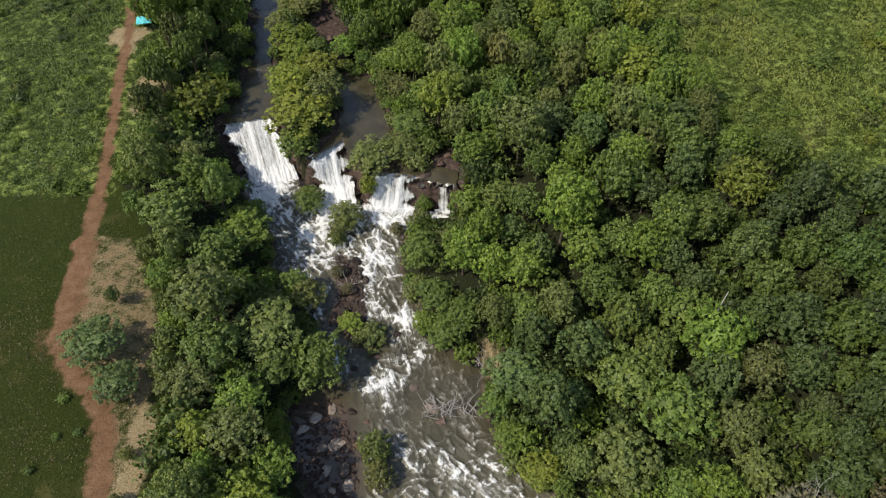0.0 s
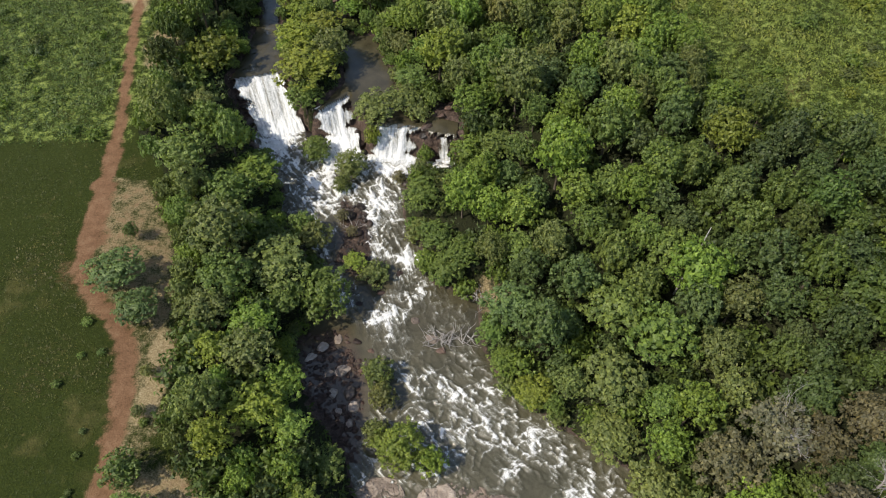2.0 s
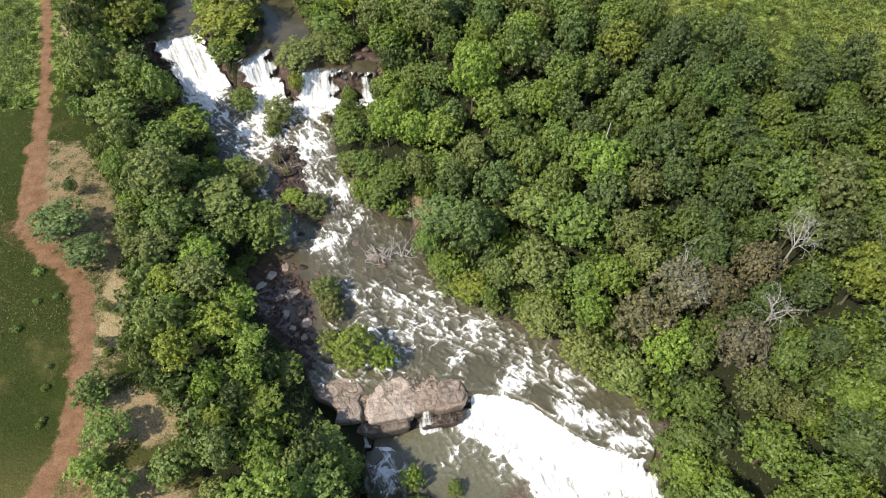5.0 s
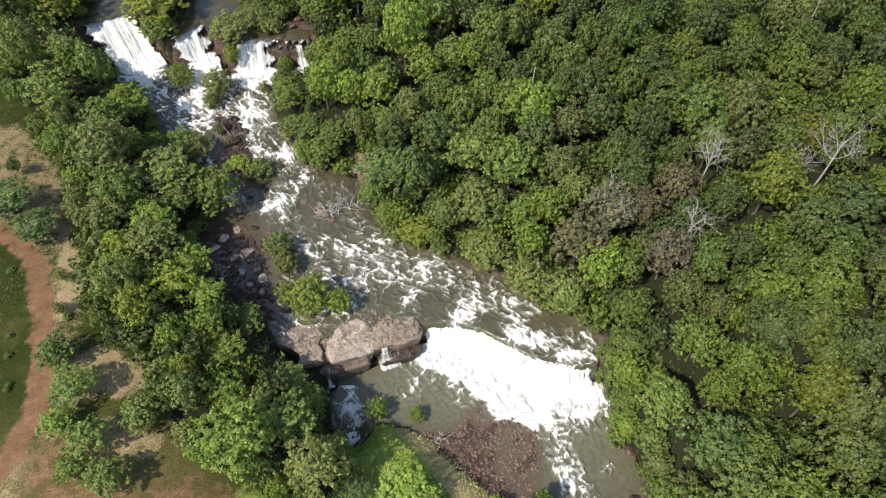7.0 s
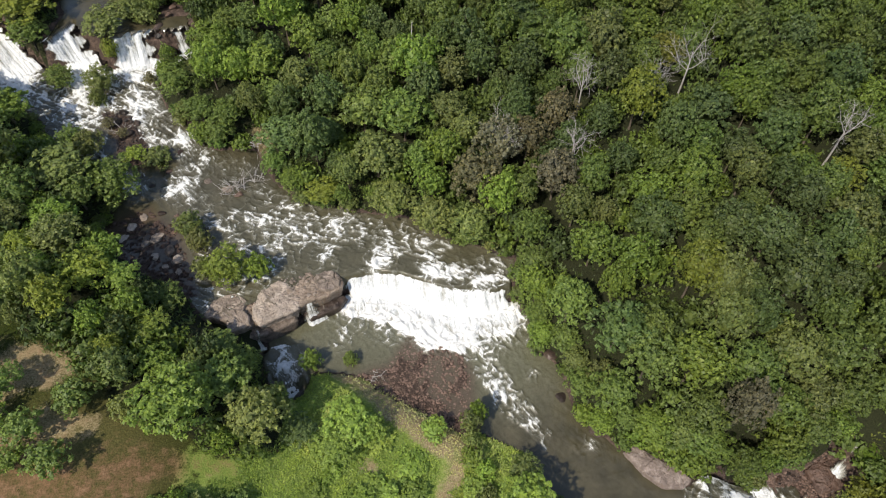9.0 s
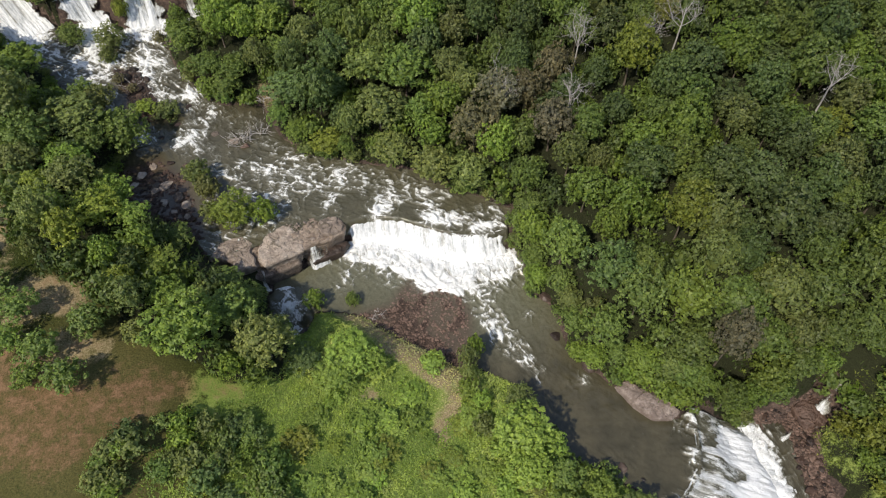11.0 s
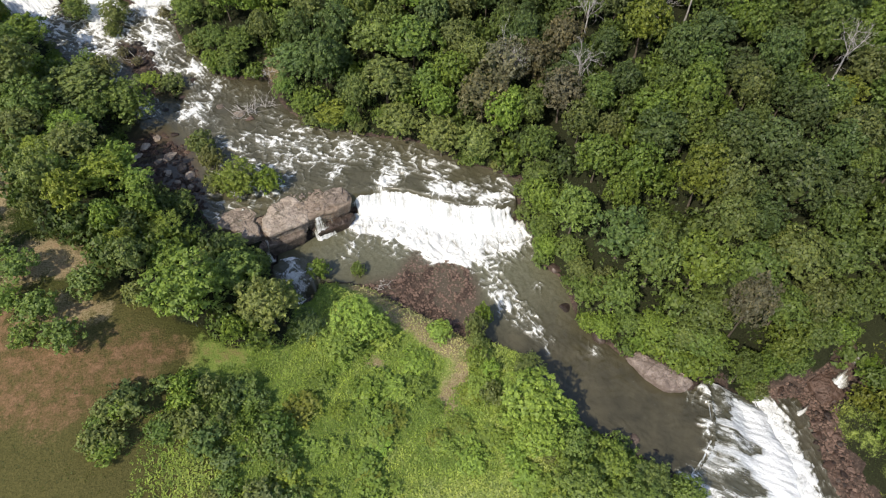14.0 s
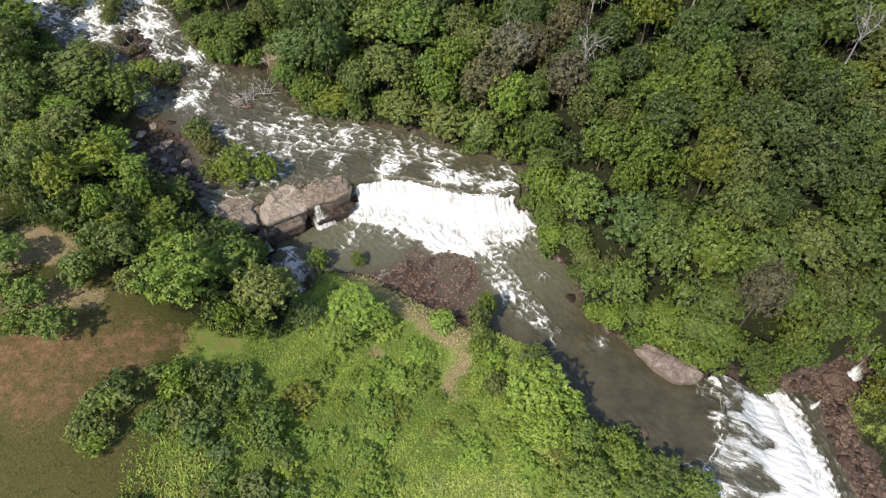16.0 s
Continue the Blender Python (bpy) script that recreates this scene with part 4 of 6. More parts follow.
slab("rock_ledge", [(-7.2, 12.8), (-4.0, 12.9), (1.4, 12.8), (1.3, 11.2), (-1.8, 10.9), (-3.8, 10.8), (-6.8, 11.5)], -3.5, -6.4, "lower sandstone step under the slabs' edge", 82, 0.05)
slab("rock_bank", [(34.8, -25.8), (35.6, -29.4), (36.8, -31.9), (39.0, -33.0), (40.8, -32.6), (40.0, -30.2), (38.0, -27.8), (36.4, -25.2)], -6.3, -8.8, "pale pink rock outcrop on the forested bank", 36, 0.5, MAT_PINK)
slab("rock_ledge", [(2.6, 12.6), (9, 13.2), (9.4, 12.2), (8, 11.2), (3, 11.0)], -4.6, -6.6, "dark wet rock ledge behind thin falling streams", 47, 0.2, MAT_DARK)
slab("rock_ledge", [(59, -38), (63.5, -36.8), (65.5, -39), (62, -42.5), (58.6, -41.5)], -12.1, -14.5, "reddish rock slab wetted by a side stream", 58, 0.8, MAT_ROCK)

for x, y, s in [(-15.4, 38.6, 1.0), (-12.6, 38.2, 0.8), (-17.6, 37.4, 1.2), (-19.2, 35.6, 0.9), (-14.2, 33.6, 1.1), (-16.2, 33.2, 0.9), (-13.2, 30.2, 1.5), (-15.2, 30.2, 1.2),
                (-12.0, 28.0, 1.2), (-14.2, 27.6, 0.9), (-12.4, 25.8, 0.9), (-17.4, 32.6, 0.8), (-11.4, 33.4, 0.7), (-1.6, 38.6, 1.2), (-0.2, 36.8, 0.8), (-4.2, 41.6, 0.9),
                (-10.4, 36.6, 0.7), (-9.6, 46.6, 0.8), (-12.8, 44.8, 0.7), (-6.8, 50.2, 0.8)]:
    boulder(PALES if s > 0.85 else ROCKS, x, y, s, "rounded brown river boulder half under water", z=float(water_level(2, x, y)) - 0.15, flat=0.75)
for x, y, s in [(-28.4, 86.8, 1.1), (-27.4, 84.8, 1.3), (-26.7, 82.8, 1.2), (-25.8, 80.8, 1.2), (-15.6, 78.6, 1.1), (-15.0, 76.8, 1.2), (-3.0, 75.2, 1.2), (-36.8, 84.6, 1.1), (-35.8, 82.2, 1.3), (-34.9, 80.4, 1.0), (-37.4, 86.2, 0.9), (-24.4, 79.2, 1.3), (-23.4, 77.8, 1.2), (-24.8, 77.2, 1.0), (-12.9, 75.4, 1.0), (-14.0, 74.6, 0.9),
                (-3.4, 74.4, 1.1), (-2.4, 73.4, 0.9), (2.9, 72.6, 0.9), (-26.4, 77.4, 0.9), (-22.2, 78.0, 0.9), (-21.2, 77.2, 0.8), (-20.2, 76.4, 0.7), (-33.6, 75.0, 1.2), (-32.0, 73.0, 1.2), (-30.5, 70.8, 1.0), (-14.6, 65.5, 1.0),
                (-13.8, 63.0, 1.2), (-15.8, 60.5, 1.2), (-14.2, 57.4, 1.1), (-12.2, 59.6, 0.8), (-15.0, 53.8, 1.0), (-7.6, 70.5, 0.8), (-3.6, 70.6, 1.0), (-5.4, 69.0, 0.9),
                (-6.2, 67.6, 1.1), (-24.6, 62.6, 1.1), (-25.2, 60.4, 1.3), (-23.2, 58.2, 1.0), (-5.0, 57.8, 0.9), (-3.2, 54.0, 1.0), (-6.0, 53.0, 0.8), (33.0, -9.2, 1.1),
                (33.4, -11.4, 0.9), (31.4, -15.2, 1.0), (33.0, -21.4, 1.0), (29.6, -35.4, 1.1), (27.2, -34.4, 0.9), (33.2, -39.4, 1.2), (31.0, -37.8, 0.8), (-4.6, 1.2, 1.0), (-2.4, 0.8, 0.9), (-0.8, 2.4, 0.8)]:
    boulder(DARKS, x, y, s, "dark wet boulder washed by the rapids", flat=0.9, z=float(ground_at(x, y)) + 0.35)
for x, y, s in [(-1.0, 82.0, 0.9), (0.6, 80.0, 1.1), (-0.4, 77.8, 1.0), (1.0, 76.0, 0.9), (-0.6, 75.0, 0.8), (12.4, 74.0, 0.9), (13.6, 72.4, 1.2), (15.0, 71.2, 1.0),
                (16.4, 69.8, 0.9), (-24.5, 118, 1.3), (-22.5, 112, 1.2), (-23.5, 107, 1.1), (-20.8, 125, 1.4)]:
    boulder(ROCKS, x, y, s, "reddish boulder in a dry side channel", "boulders on land")

bank_poly, bar_poly = ROCKY[3], ROCKY[0]
count = 0
while count < 270:
    x, y = rng.uniform(51, 66), rng.uniform(-58, -37)
    if inside(x, y, bank_poly):
        boulder(ROCKS if rng.random() < 0.75 else DARKS, x, y, rng.uniform(0.16, 0.36) + 0.6 * rng.random() ** 8, "angular red-brown boulder on the rocky bank", "boulders below the last waterfall")
        count += 1


def stone_field(name, poly, n, lo, hi, mat, label, lift=0.0, level=None):
    p = np.array(poly)
    v0, f0 = icosphere(1)
    pieces = []
    xs, ys = rng.uniform(p[:, 0].min(), p[:, 0].max(), n * 6), rng.uniform(p[:, 1].min(), p[:, 1].max(), n * 6)
    ok = inside(xs, ys, poly)
    xs, ys = xs[ok][:n], ys[ok][:n]
    zs = ground_at(xs, ys) if level is None else level + 0.25 * fbm(xs * 0.3, ys * 0.3, 61) - 0.1
    for x, y, z in zip(xs, ys, zs):
        s = lo + (hi - lo) * rng.random() ** 2.5
        th = rng.uniform(0, 6.28)
        v = v0 * rng.uniform(0.75, 1.2, (len(v0), 1)) * np.array([s, s * rng.uniform(0.6, 1), s * rng.uniform(0.4, 0.7)])
        v = np.column_stack([v[:, 0] * math.cos(th) - v[:, 1] * math.sin(th), v[:, 0] * math.sin(th) + v[:, 1] * math.cos(th), v[:, 2]])
        pieces.append((v + (x, y, z + lift), f0))
    v, f = join(pieces)
    tagged(new(name, build_mesh(name, v, f, mat, soft=False)), label, "stones", kind="stuff")


stone_field("gravel_bar", ROCKY[0], 1500, 0.06, 0.32, MAT_ROCK, "dark wet cobbles and gravel washed by thin water", 0.1)
stone_field("bank_stones", [(5.5, 0.6), (8, -3.2), (12.5, -9.8), (17, -15.8), (18.6, -14), (14, -7.2), (8, -0.6)], 260, 0.08, 0.35, MAT_ROCK, "brown stones along the muddy bank", 0.05)
stone_field("cobbles", ROCKY[3], 1700, 0.08, 0.34, MAT_ROCK, "small red-brown stones between the boulders")
stone_field("shore_stones", ROCKY[5], 1000, 0.08, 0.55, MAT_ROCK, "red-brown stones in the shallows", 0.1)
stone_field("island_stones", ROCKY[6], 320, 0.12, 0.5, MAT_DARK, "dark stones of a small island in the rapids", 0.05)
stone_field("ledge_stones", [(1.2, 18.0), (5.6, 17.2), (6.4, 14), (5.4, 13), (1.6, 13.2)], 60, 0.1, 0.45, MAT_SLAB, "pale stones lying on the wet ledge", level=-1.8)
stone_field("fallen_stones", [(-9, 71.5), (-3.5, 72), (-3, 68), (-6.5, 66), (-8.5, 68.5)], 130, 0.15, 0.6, MAT_ROCK, "broken stones at the foot of the falls", 0.5)


# ---- trees ----
def crown_arrays(seed, radius, height, clumps, leaves, leaf, core=1):
    """Domed crown of many small leaf clumps round a dark heart, with deep and shallow lobes. Its foot is at z = 0."""
    r = np.random.default_rng(seed)
    off = Vector(r.uniform(0, 40, 3))
    scale = np.array([radius, radius, height])

    def lobe(d):
        return np.array([1 + 0.50 * noise.noise(Vector(p) * 1.6 + off) + 0.26 * noise.noise(Vector(p) * 3.6 + off) for p in d])

    k = np.arange(clumps)
    up = 1 - (k + 0.5) / clumps * 1.34
    turn = 2.39996 * k + r.uniform(-0.4, 0.4, clumps)
    ring = np.sqrt(1 - up ** 2)
    d = np.stack([ring * np.cos(turn), ring * np.sin(turn), up], 1)
    reach = (lobe(d) + r.normal(0, 0.05, clumps))[:, None]
    c = (d * reach * (0.90, 0.90, 0.46) + (0, 0, 0.46)) * scale
    rad = radius * r.uniform(0.65, 1.35, clumps) * 1.5 / math.sqrt(clumps)
    v0, f0 = icosphere(core)
    heart = (v0 * lobe(v0)[:, None] * (0.50, 0.50, 0.26) + (0, 0, 0.40)) * scale
    pieces = [(heart, f0)]
    which = r.permutation(np.repeat(k, int(leaves / clumps) + 1))[:leaves]
    m = len(which)
    n = r.normal(size=(m, 3)) + 0.75 * d[which] + (0, 0, 0.35)
    n /= np.linalg.norm(n, axis=1, keepdims=True)
    p = c[which] + n * rad[which][:, None] * r.uniform(0.5, 1.15, (m, 1)) * (1, 1, 0.72)
    nr = n + 0.5 * r.normal(size=(m, 3)) + (0, 0, 0.3)
    nr /= np.linalg.norm(nr, axis=1, keepdims=True)
    t = np.cross(nr, r.normal(size=(m, 3)))
    t /= np.linalg.norm(t, axis=1, keepdims=True) + 1e-9
    b = np.cross(nr, t)
    size = leaf * r.uniform(0.6, 1.4, (m, 1))
    q = np.stack([p - b * size * 0.55, p + b * size * 0.55, p + t * size * 1.1 - nr * size * 0.15], 1).reshape(-1, 3)
    pieces.append((q, np.arange(3 * m).reshape(-1, 3)))
    # older leaves behind the outer shell
    m = leaves // 5
    d = r.normal(size=(m, 3)) + (0, 0, 0.4)
    d /= np.linalg.norm(d, axis=1, keepdims=True)
    p = (d * (lobe(d) * r.uniform(0.62, 0.86, m))[:, None] * (0.9, 0.9, 0.46) + (0, 0, 0.46)) * scale
    t = np.cross(d + 0.5 * r.normal(size=(m, 3)), r.normal(size=(m, 3)))
    t /= np.linalg.norm(t, axis=1, keepdims=True) + 1e-9
    b = np.cross(d, t)
    size = leaf * r.uniform(1.3, 2.2, (m, 1))
    q = np.stack([p - b * size * 0.55, p + b * size * 0.55, p + t * size], 1).reshape(-1, 3)
    pieces.append((q, np.arange(3 * m).reshape(-1, 3)))
    return join(pieces), c[::max(1, clumps // 9)]


def trunk_arrays(seed, height, crown_at, tips, thick):
    r = np.random.default_rng(seed)
    top = crown_at + 0.35 * (height - crown_at)
    bend = r.normal(0, 0.25, 2)
    spine = np.array([(bend[0] * s * s, bend[1] * s * s, -0.4 + (top + 0.4) * s) for s in np.linspace(0, 1, 6)])
    pieces = [tube(spine, thick * np.array([1.5, 1.0, 0.85, 0.75, 0.6, 0.4]), 7)]
    for tip in tips:
        s = r.uniform(0.5, 0.85)
        start = np.array([bend[0] * s * s, bend[1] * s * s, -0.4 + (top + 0.4) * s])
        end = np.array(tip)
        mid = (start + end) / 2 + (0, 0, -0.1 * height * r.uniform(0.3, 0.8))
        pieces.append(tube([start, mid, end], thick * np.array([0.5, 0.33, 0.12]), 5))
    return join(pieces)


GREENS = {  # base colours of leaves
    "deep": (0.112, 0.159, 0.053), "green": (0.147, 0.204, 0.051), "fresh": (0.173, 0.243, 0.046), "yellow": (0.212, 0.244, 0.043), "olive": (0.164, 0.192, 0.061), "bright": (0.225, 0.310, 0.062),
    "grey": (0.200, 0.188, 0.120), "brown": (0.165, 0.146, 0.078)}
WORDS = {"deep": "dark green", "green": "green", "fresh": "fresh green", "yellow": "yellow-green", "olive": "olive green", "bright": "bright green", "grey": "greyish, thinly leaved", "brown": "brownish, dry-leaved"}


def make_tree(name, seed, radius, height, crown_at, lobes, leaves, leaf, thick):
    root = new(name)
    (cv, cf), tips = crown_arrays(seed, radius, height - crown_at, lobes, leaves, leaf)
    cv[:, 2] += crown_at
    tips[:, 2] += crown_at
    tv, tf = trunk_arrays(seed + 5, height, crown_at, tips[:7] * (0.8, 0.8, 0.95), thick)
    part("trunk", build_mesh("trunk", tv, tf, MAT_BARK), root)
    part("crown", build_mesh("crown", cv, cf, MAT_LEAF, soft=False), root)
    return root


TREES = [make_tree("tree", 100 + k, 4.0, 11.0, 3.0 - 0.4 * (k % 3), 110 + 12 * (k % 4), 2500, 0.32, 0.22) for k in range(8)]
FOREST = [make_tree("forest_tree", 150 + k, 4.0, 11.0, 2.6 - 0.4 * (k % 3), 110 + 12 * (k % 4), 2400, 0.33, 0.22) for k in range(8)]
SMALL = [make_tree("small_tree", 200 + k, 2.5, 5.2, 1.0, 54 + 6 * k, 1050, 0.29, 0.11) for k in range(4)]
BUSHES = [make_tree("shrub", 300 + k, 1.5, 1.9, 0.15, 32 + 3 * k, 450, 0.25, 0.05) for k in range(5)]
OVERHANG = [make_tree("bush", 330 + k, 1.5, 1.9, 0.15, 32 + 3 * k, 430, 0.25, 0.05) for k in range(4)]
used = set()


def plant(kinds, x, y, radius, top, tone, words, group, base=None):
    """Stands a plant with its crown's radius and its top's height above the sea of z."""
    proto = kinds[rng.integers(len(kinds))]
    r0, h0 = {"tree": (4.0, 11.0), "forest_tree": (4.0, 11.0), "small_tree": (2.5, 5.2), "shrub": (1.5, 1.9), "bush": (1.5, 1.9)}[proto.name.split(".")[0]]
    foot = float(ground_at(x, y)) if base is None else base
    sx = radius / r0 * (0.88 if proto.name.startswith("forest") else 0.94)
    sz = max(top - foot, 0.6) / h0
    m = pose(x, y, foot - 0.05, 0, 0, rng.uniform(0, 360)) @ Matrix.Diagonal((sx * rng.uniform(0.93, 1.08), sx * rng.uniform(0.93, 1.08), sz, 1))
    if proto.name in used:
        ob = copy_thing(proto, m @ Matrix.Diagonal((1 / proto.scale.x, 1 / proto.scale.y, 1 / proto.scale.z, 1)))
    else:
        used.add(proto.name)
        ob = proto
        ob.matrix_basis = m
    # Leaf colour falls by up to 29 percent from x = 30 to 50.
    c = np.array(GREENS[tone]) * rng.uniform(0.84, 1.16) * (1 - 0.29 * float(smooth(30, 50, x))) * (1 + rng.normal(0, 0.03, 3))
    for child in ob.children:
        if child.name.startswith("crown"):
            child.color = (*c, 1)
    return tagged(ob, WORDS[tone] + " " + words, proto.name.split(".")[0].replace("_", " ").replace("small tree", "tree").replace("forest tree", "tree"), group)


placed = []


def key_plant(kinds, x, y, radius, top, tone, words, group):
    if "east" in group and any(math.hypot(x - px, y - py) < 0.42 * (radius + pr) for px, py, pr in placed):
        return
    plant(TREES if kinds is SMALL and radius > 2.3 and top - float(ground_at(x, y)) > 3.2 else kinds, x, y, radius, top, tone, words, group)
    placed.append((x, y, radius))


# trees and bushes that stand by themselves
for x, y, r, top, tone in [(-45.4, 42.6, 3.9, 12.6, "deep"), (-41.2, 37.4, 3.0, 11.4, "deep"), (-36.4, 15.8, 2.2, 10.6, "green"), (-33.8, 10.6, 2.7, 11.0, "green"),
                           (-45.5, 50.5, 1.0, 11.0, "deep"), (-37.5, 28.8, 1.0, 8.8, "olive"), (-37.2, 23.5, 0.9, 8.4, "olive"), (-29.6, -1.4, 2.3, 10.4, "green"), (-31.8, 3.6, 2.3, 10.6, "green"),
                           (-33.8, 0.8, 1.7, 9.4, "fresh"), (-26.4, 5.4, 2.2, 10.0, "green"), (-35.4, 6.6, 2.0, 10.0, "fresh")]:
    key_plant(SMALL, x, y, r, top, tone, "rounded tree standing in open grass by the track", "trees beside the track")
for x, y, r, top, tone in [(-24.2, 86.5, 5.4, 15.0, "yellow"), (-27.0, 95.5, 4.2, 15.0, "yellow"), (-23.4, 99.5, 4.0, 14.2, "yellow"), (-29.6, 109.0, 3.8, 14.6, "yellow"), (-28.8, 119, 3.6, 15, "olive"),
                           (-24.6, 81.6, 3.0, 12.0, "green"), (-32.4, 114, 2.6, 14.0, "olive"), (-31.2, 126.0, 4.0, 15, "yellow"), (-27.2, 103.5, 3.4, 14.4, "yellow")]:
    key_plant(TREES, x, y, r, top, tone, "broad tree on the river island above the falls", "trees on the upper island")
for x, y, r, top, tone in [(-22.4, 73.6, 2.7, 6.6, "green"), (-16.0, 69.8, 3.0, 6.8, "olive"), (-11.8, 77.8, 4.0, 12.2, "olive"), (-6.8, 80.4, 3.2, 12.4, "olive"), (-5.6, 84.6, 3.0, 13.4, "green"), (-10.6, 49.6, 2.3, 2.4, "olive"), (-13.8, 51.2, 1.8, 2.6, "yellow"),
                           (-20.8, 55.2, 2.8, 5.2, "olive"), (-22.6, 57.0, 2.4, 5.6, "green"), (-9.0, 32.2, 2.2, 3.0, "olive"), (-8.2, 29.0, 1.9, 2.4, "olive"), (-5.6, 21.6, 3.3, 4.2, "fresh"),
                           (-1.4, 20.0, 1.9, 3.2, "fresh"), (-8.8, 24.0, 1.8, 1.8, "olive"), (-12.4, 74.8, 1.5, 8.6, "yellow"), (-4.2, 77.6, 2.2, 11.0, "olive"), (-3.2, 72.4, 1.3, 6.2, "green"),
                           (-3.6, 69.0, 2.0, 5.2, "olive"), (-16.6, 60.4, 1.2, 2.8, "brown"), (-14.8, 57.4, 1.0, 2.2, "brown"), (0.9, 4.4, 1.5, -2.4, "fresh"), (6.2, 2.6, 1.1, -3.6, "green"),
                           (17.4, -14.0, 1.7, -1.2, "olive"), (18.8, -13.2, 1.3, -0.6, "fresh"), (16.4, -16.0, 1.2, -2.2, "olive"), (-17.2, 66.6, 1.6, 4.6, "olive"), (-7.6, 68.4, 1.2, 4.0, "brown")]:
    key_plant(SMALL, x, y, r, top, tone, "bushy tree rooted among rocks in the river", "bushes in the river")
for x, y, r, top, tone in [(-17.6, 43.6, 4.2, 7.6, "green"), (-24.2, 46.6, 4.4, 9.4, "olive"), (-22.8, 41.8, 3.0, 8.0, "green"), (-32, 49.6, 4.8, 16.2, "olive"), (-7.4, -4.6, 3.6, 8.4, "olive"), (-15.8, -0.8, 4.2, 12.4, "fresh"),
                           (-10.4, 1.6, 3.4, 7.4, "green"), (-7.6, 5.6, 2.6, 2.8, "green"), (-9.4, 8.4, 2.4, 3.0, "green"), (-3.6, -7.0, 2.0, 1.8, "deep"), (-17.4, 13.2, 3.0, 6.4, "fresh"), (-14.4, 18.6, 2.4, 4.2, "green"),
                           (18.6, -27.4, 3.7, 0.8, "bright"), (17.0, -31.5, 3.0, 0.2, "bright"), (20.8, -33.6, 2.4, -1.6, "green"), (23.8, -37.8, 2.3, -2.8, "fresh"), (27.6, -41.0, 2.4, -3.4, "olive"), (31.0, -44.2, 2.3, -4.0, "green"), (21.0, -22.4, 2.0, -2.4, "olive"),
                           (24.0, -43.0, 3.0, -2.0, "green"), (18.6, -38.8, 3.2, -0.6, "green"), (2.2, -8.2, 3.2, 1.4, "bright"), (-0.8, -10.2, 2.8, 1.2, "bright"), (4.6, -9.8, 2.2, 0.2, "bright"),
                           (21.6, -29.8, 2.1, -1.8, "bright")]:
    key_plant(TREES, x, y, r, top, tone, "leafy tree on the river bank", "trees on the west bank")
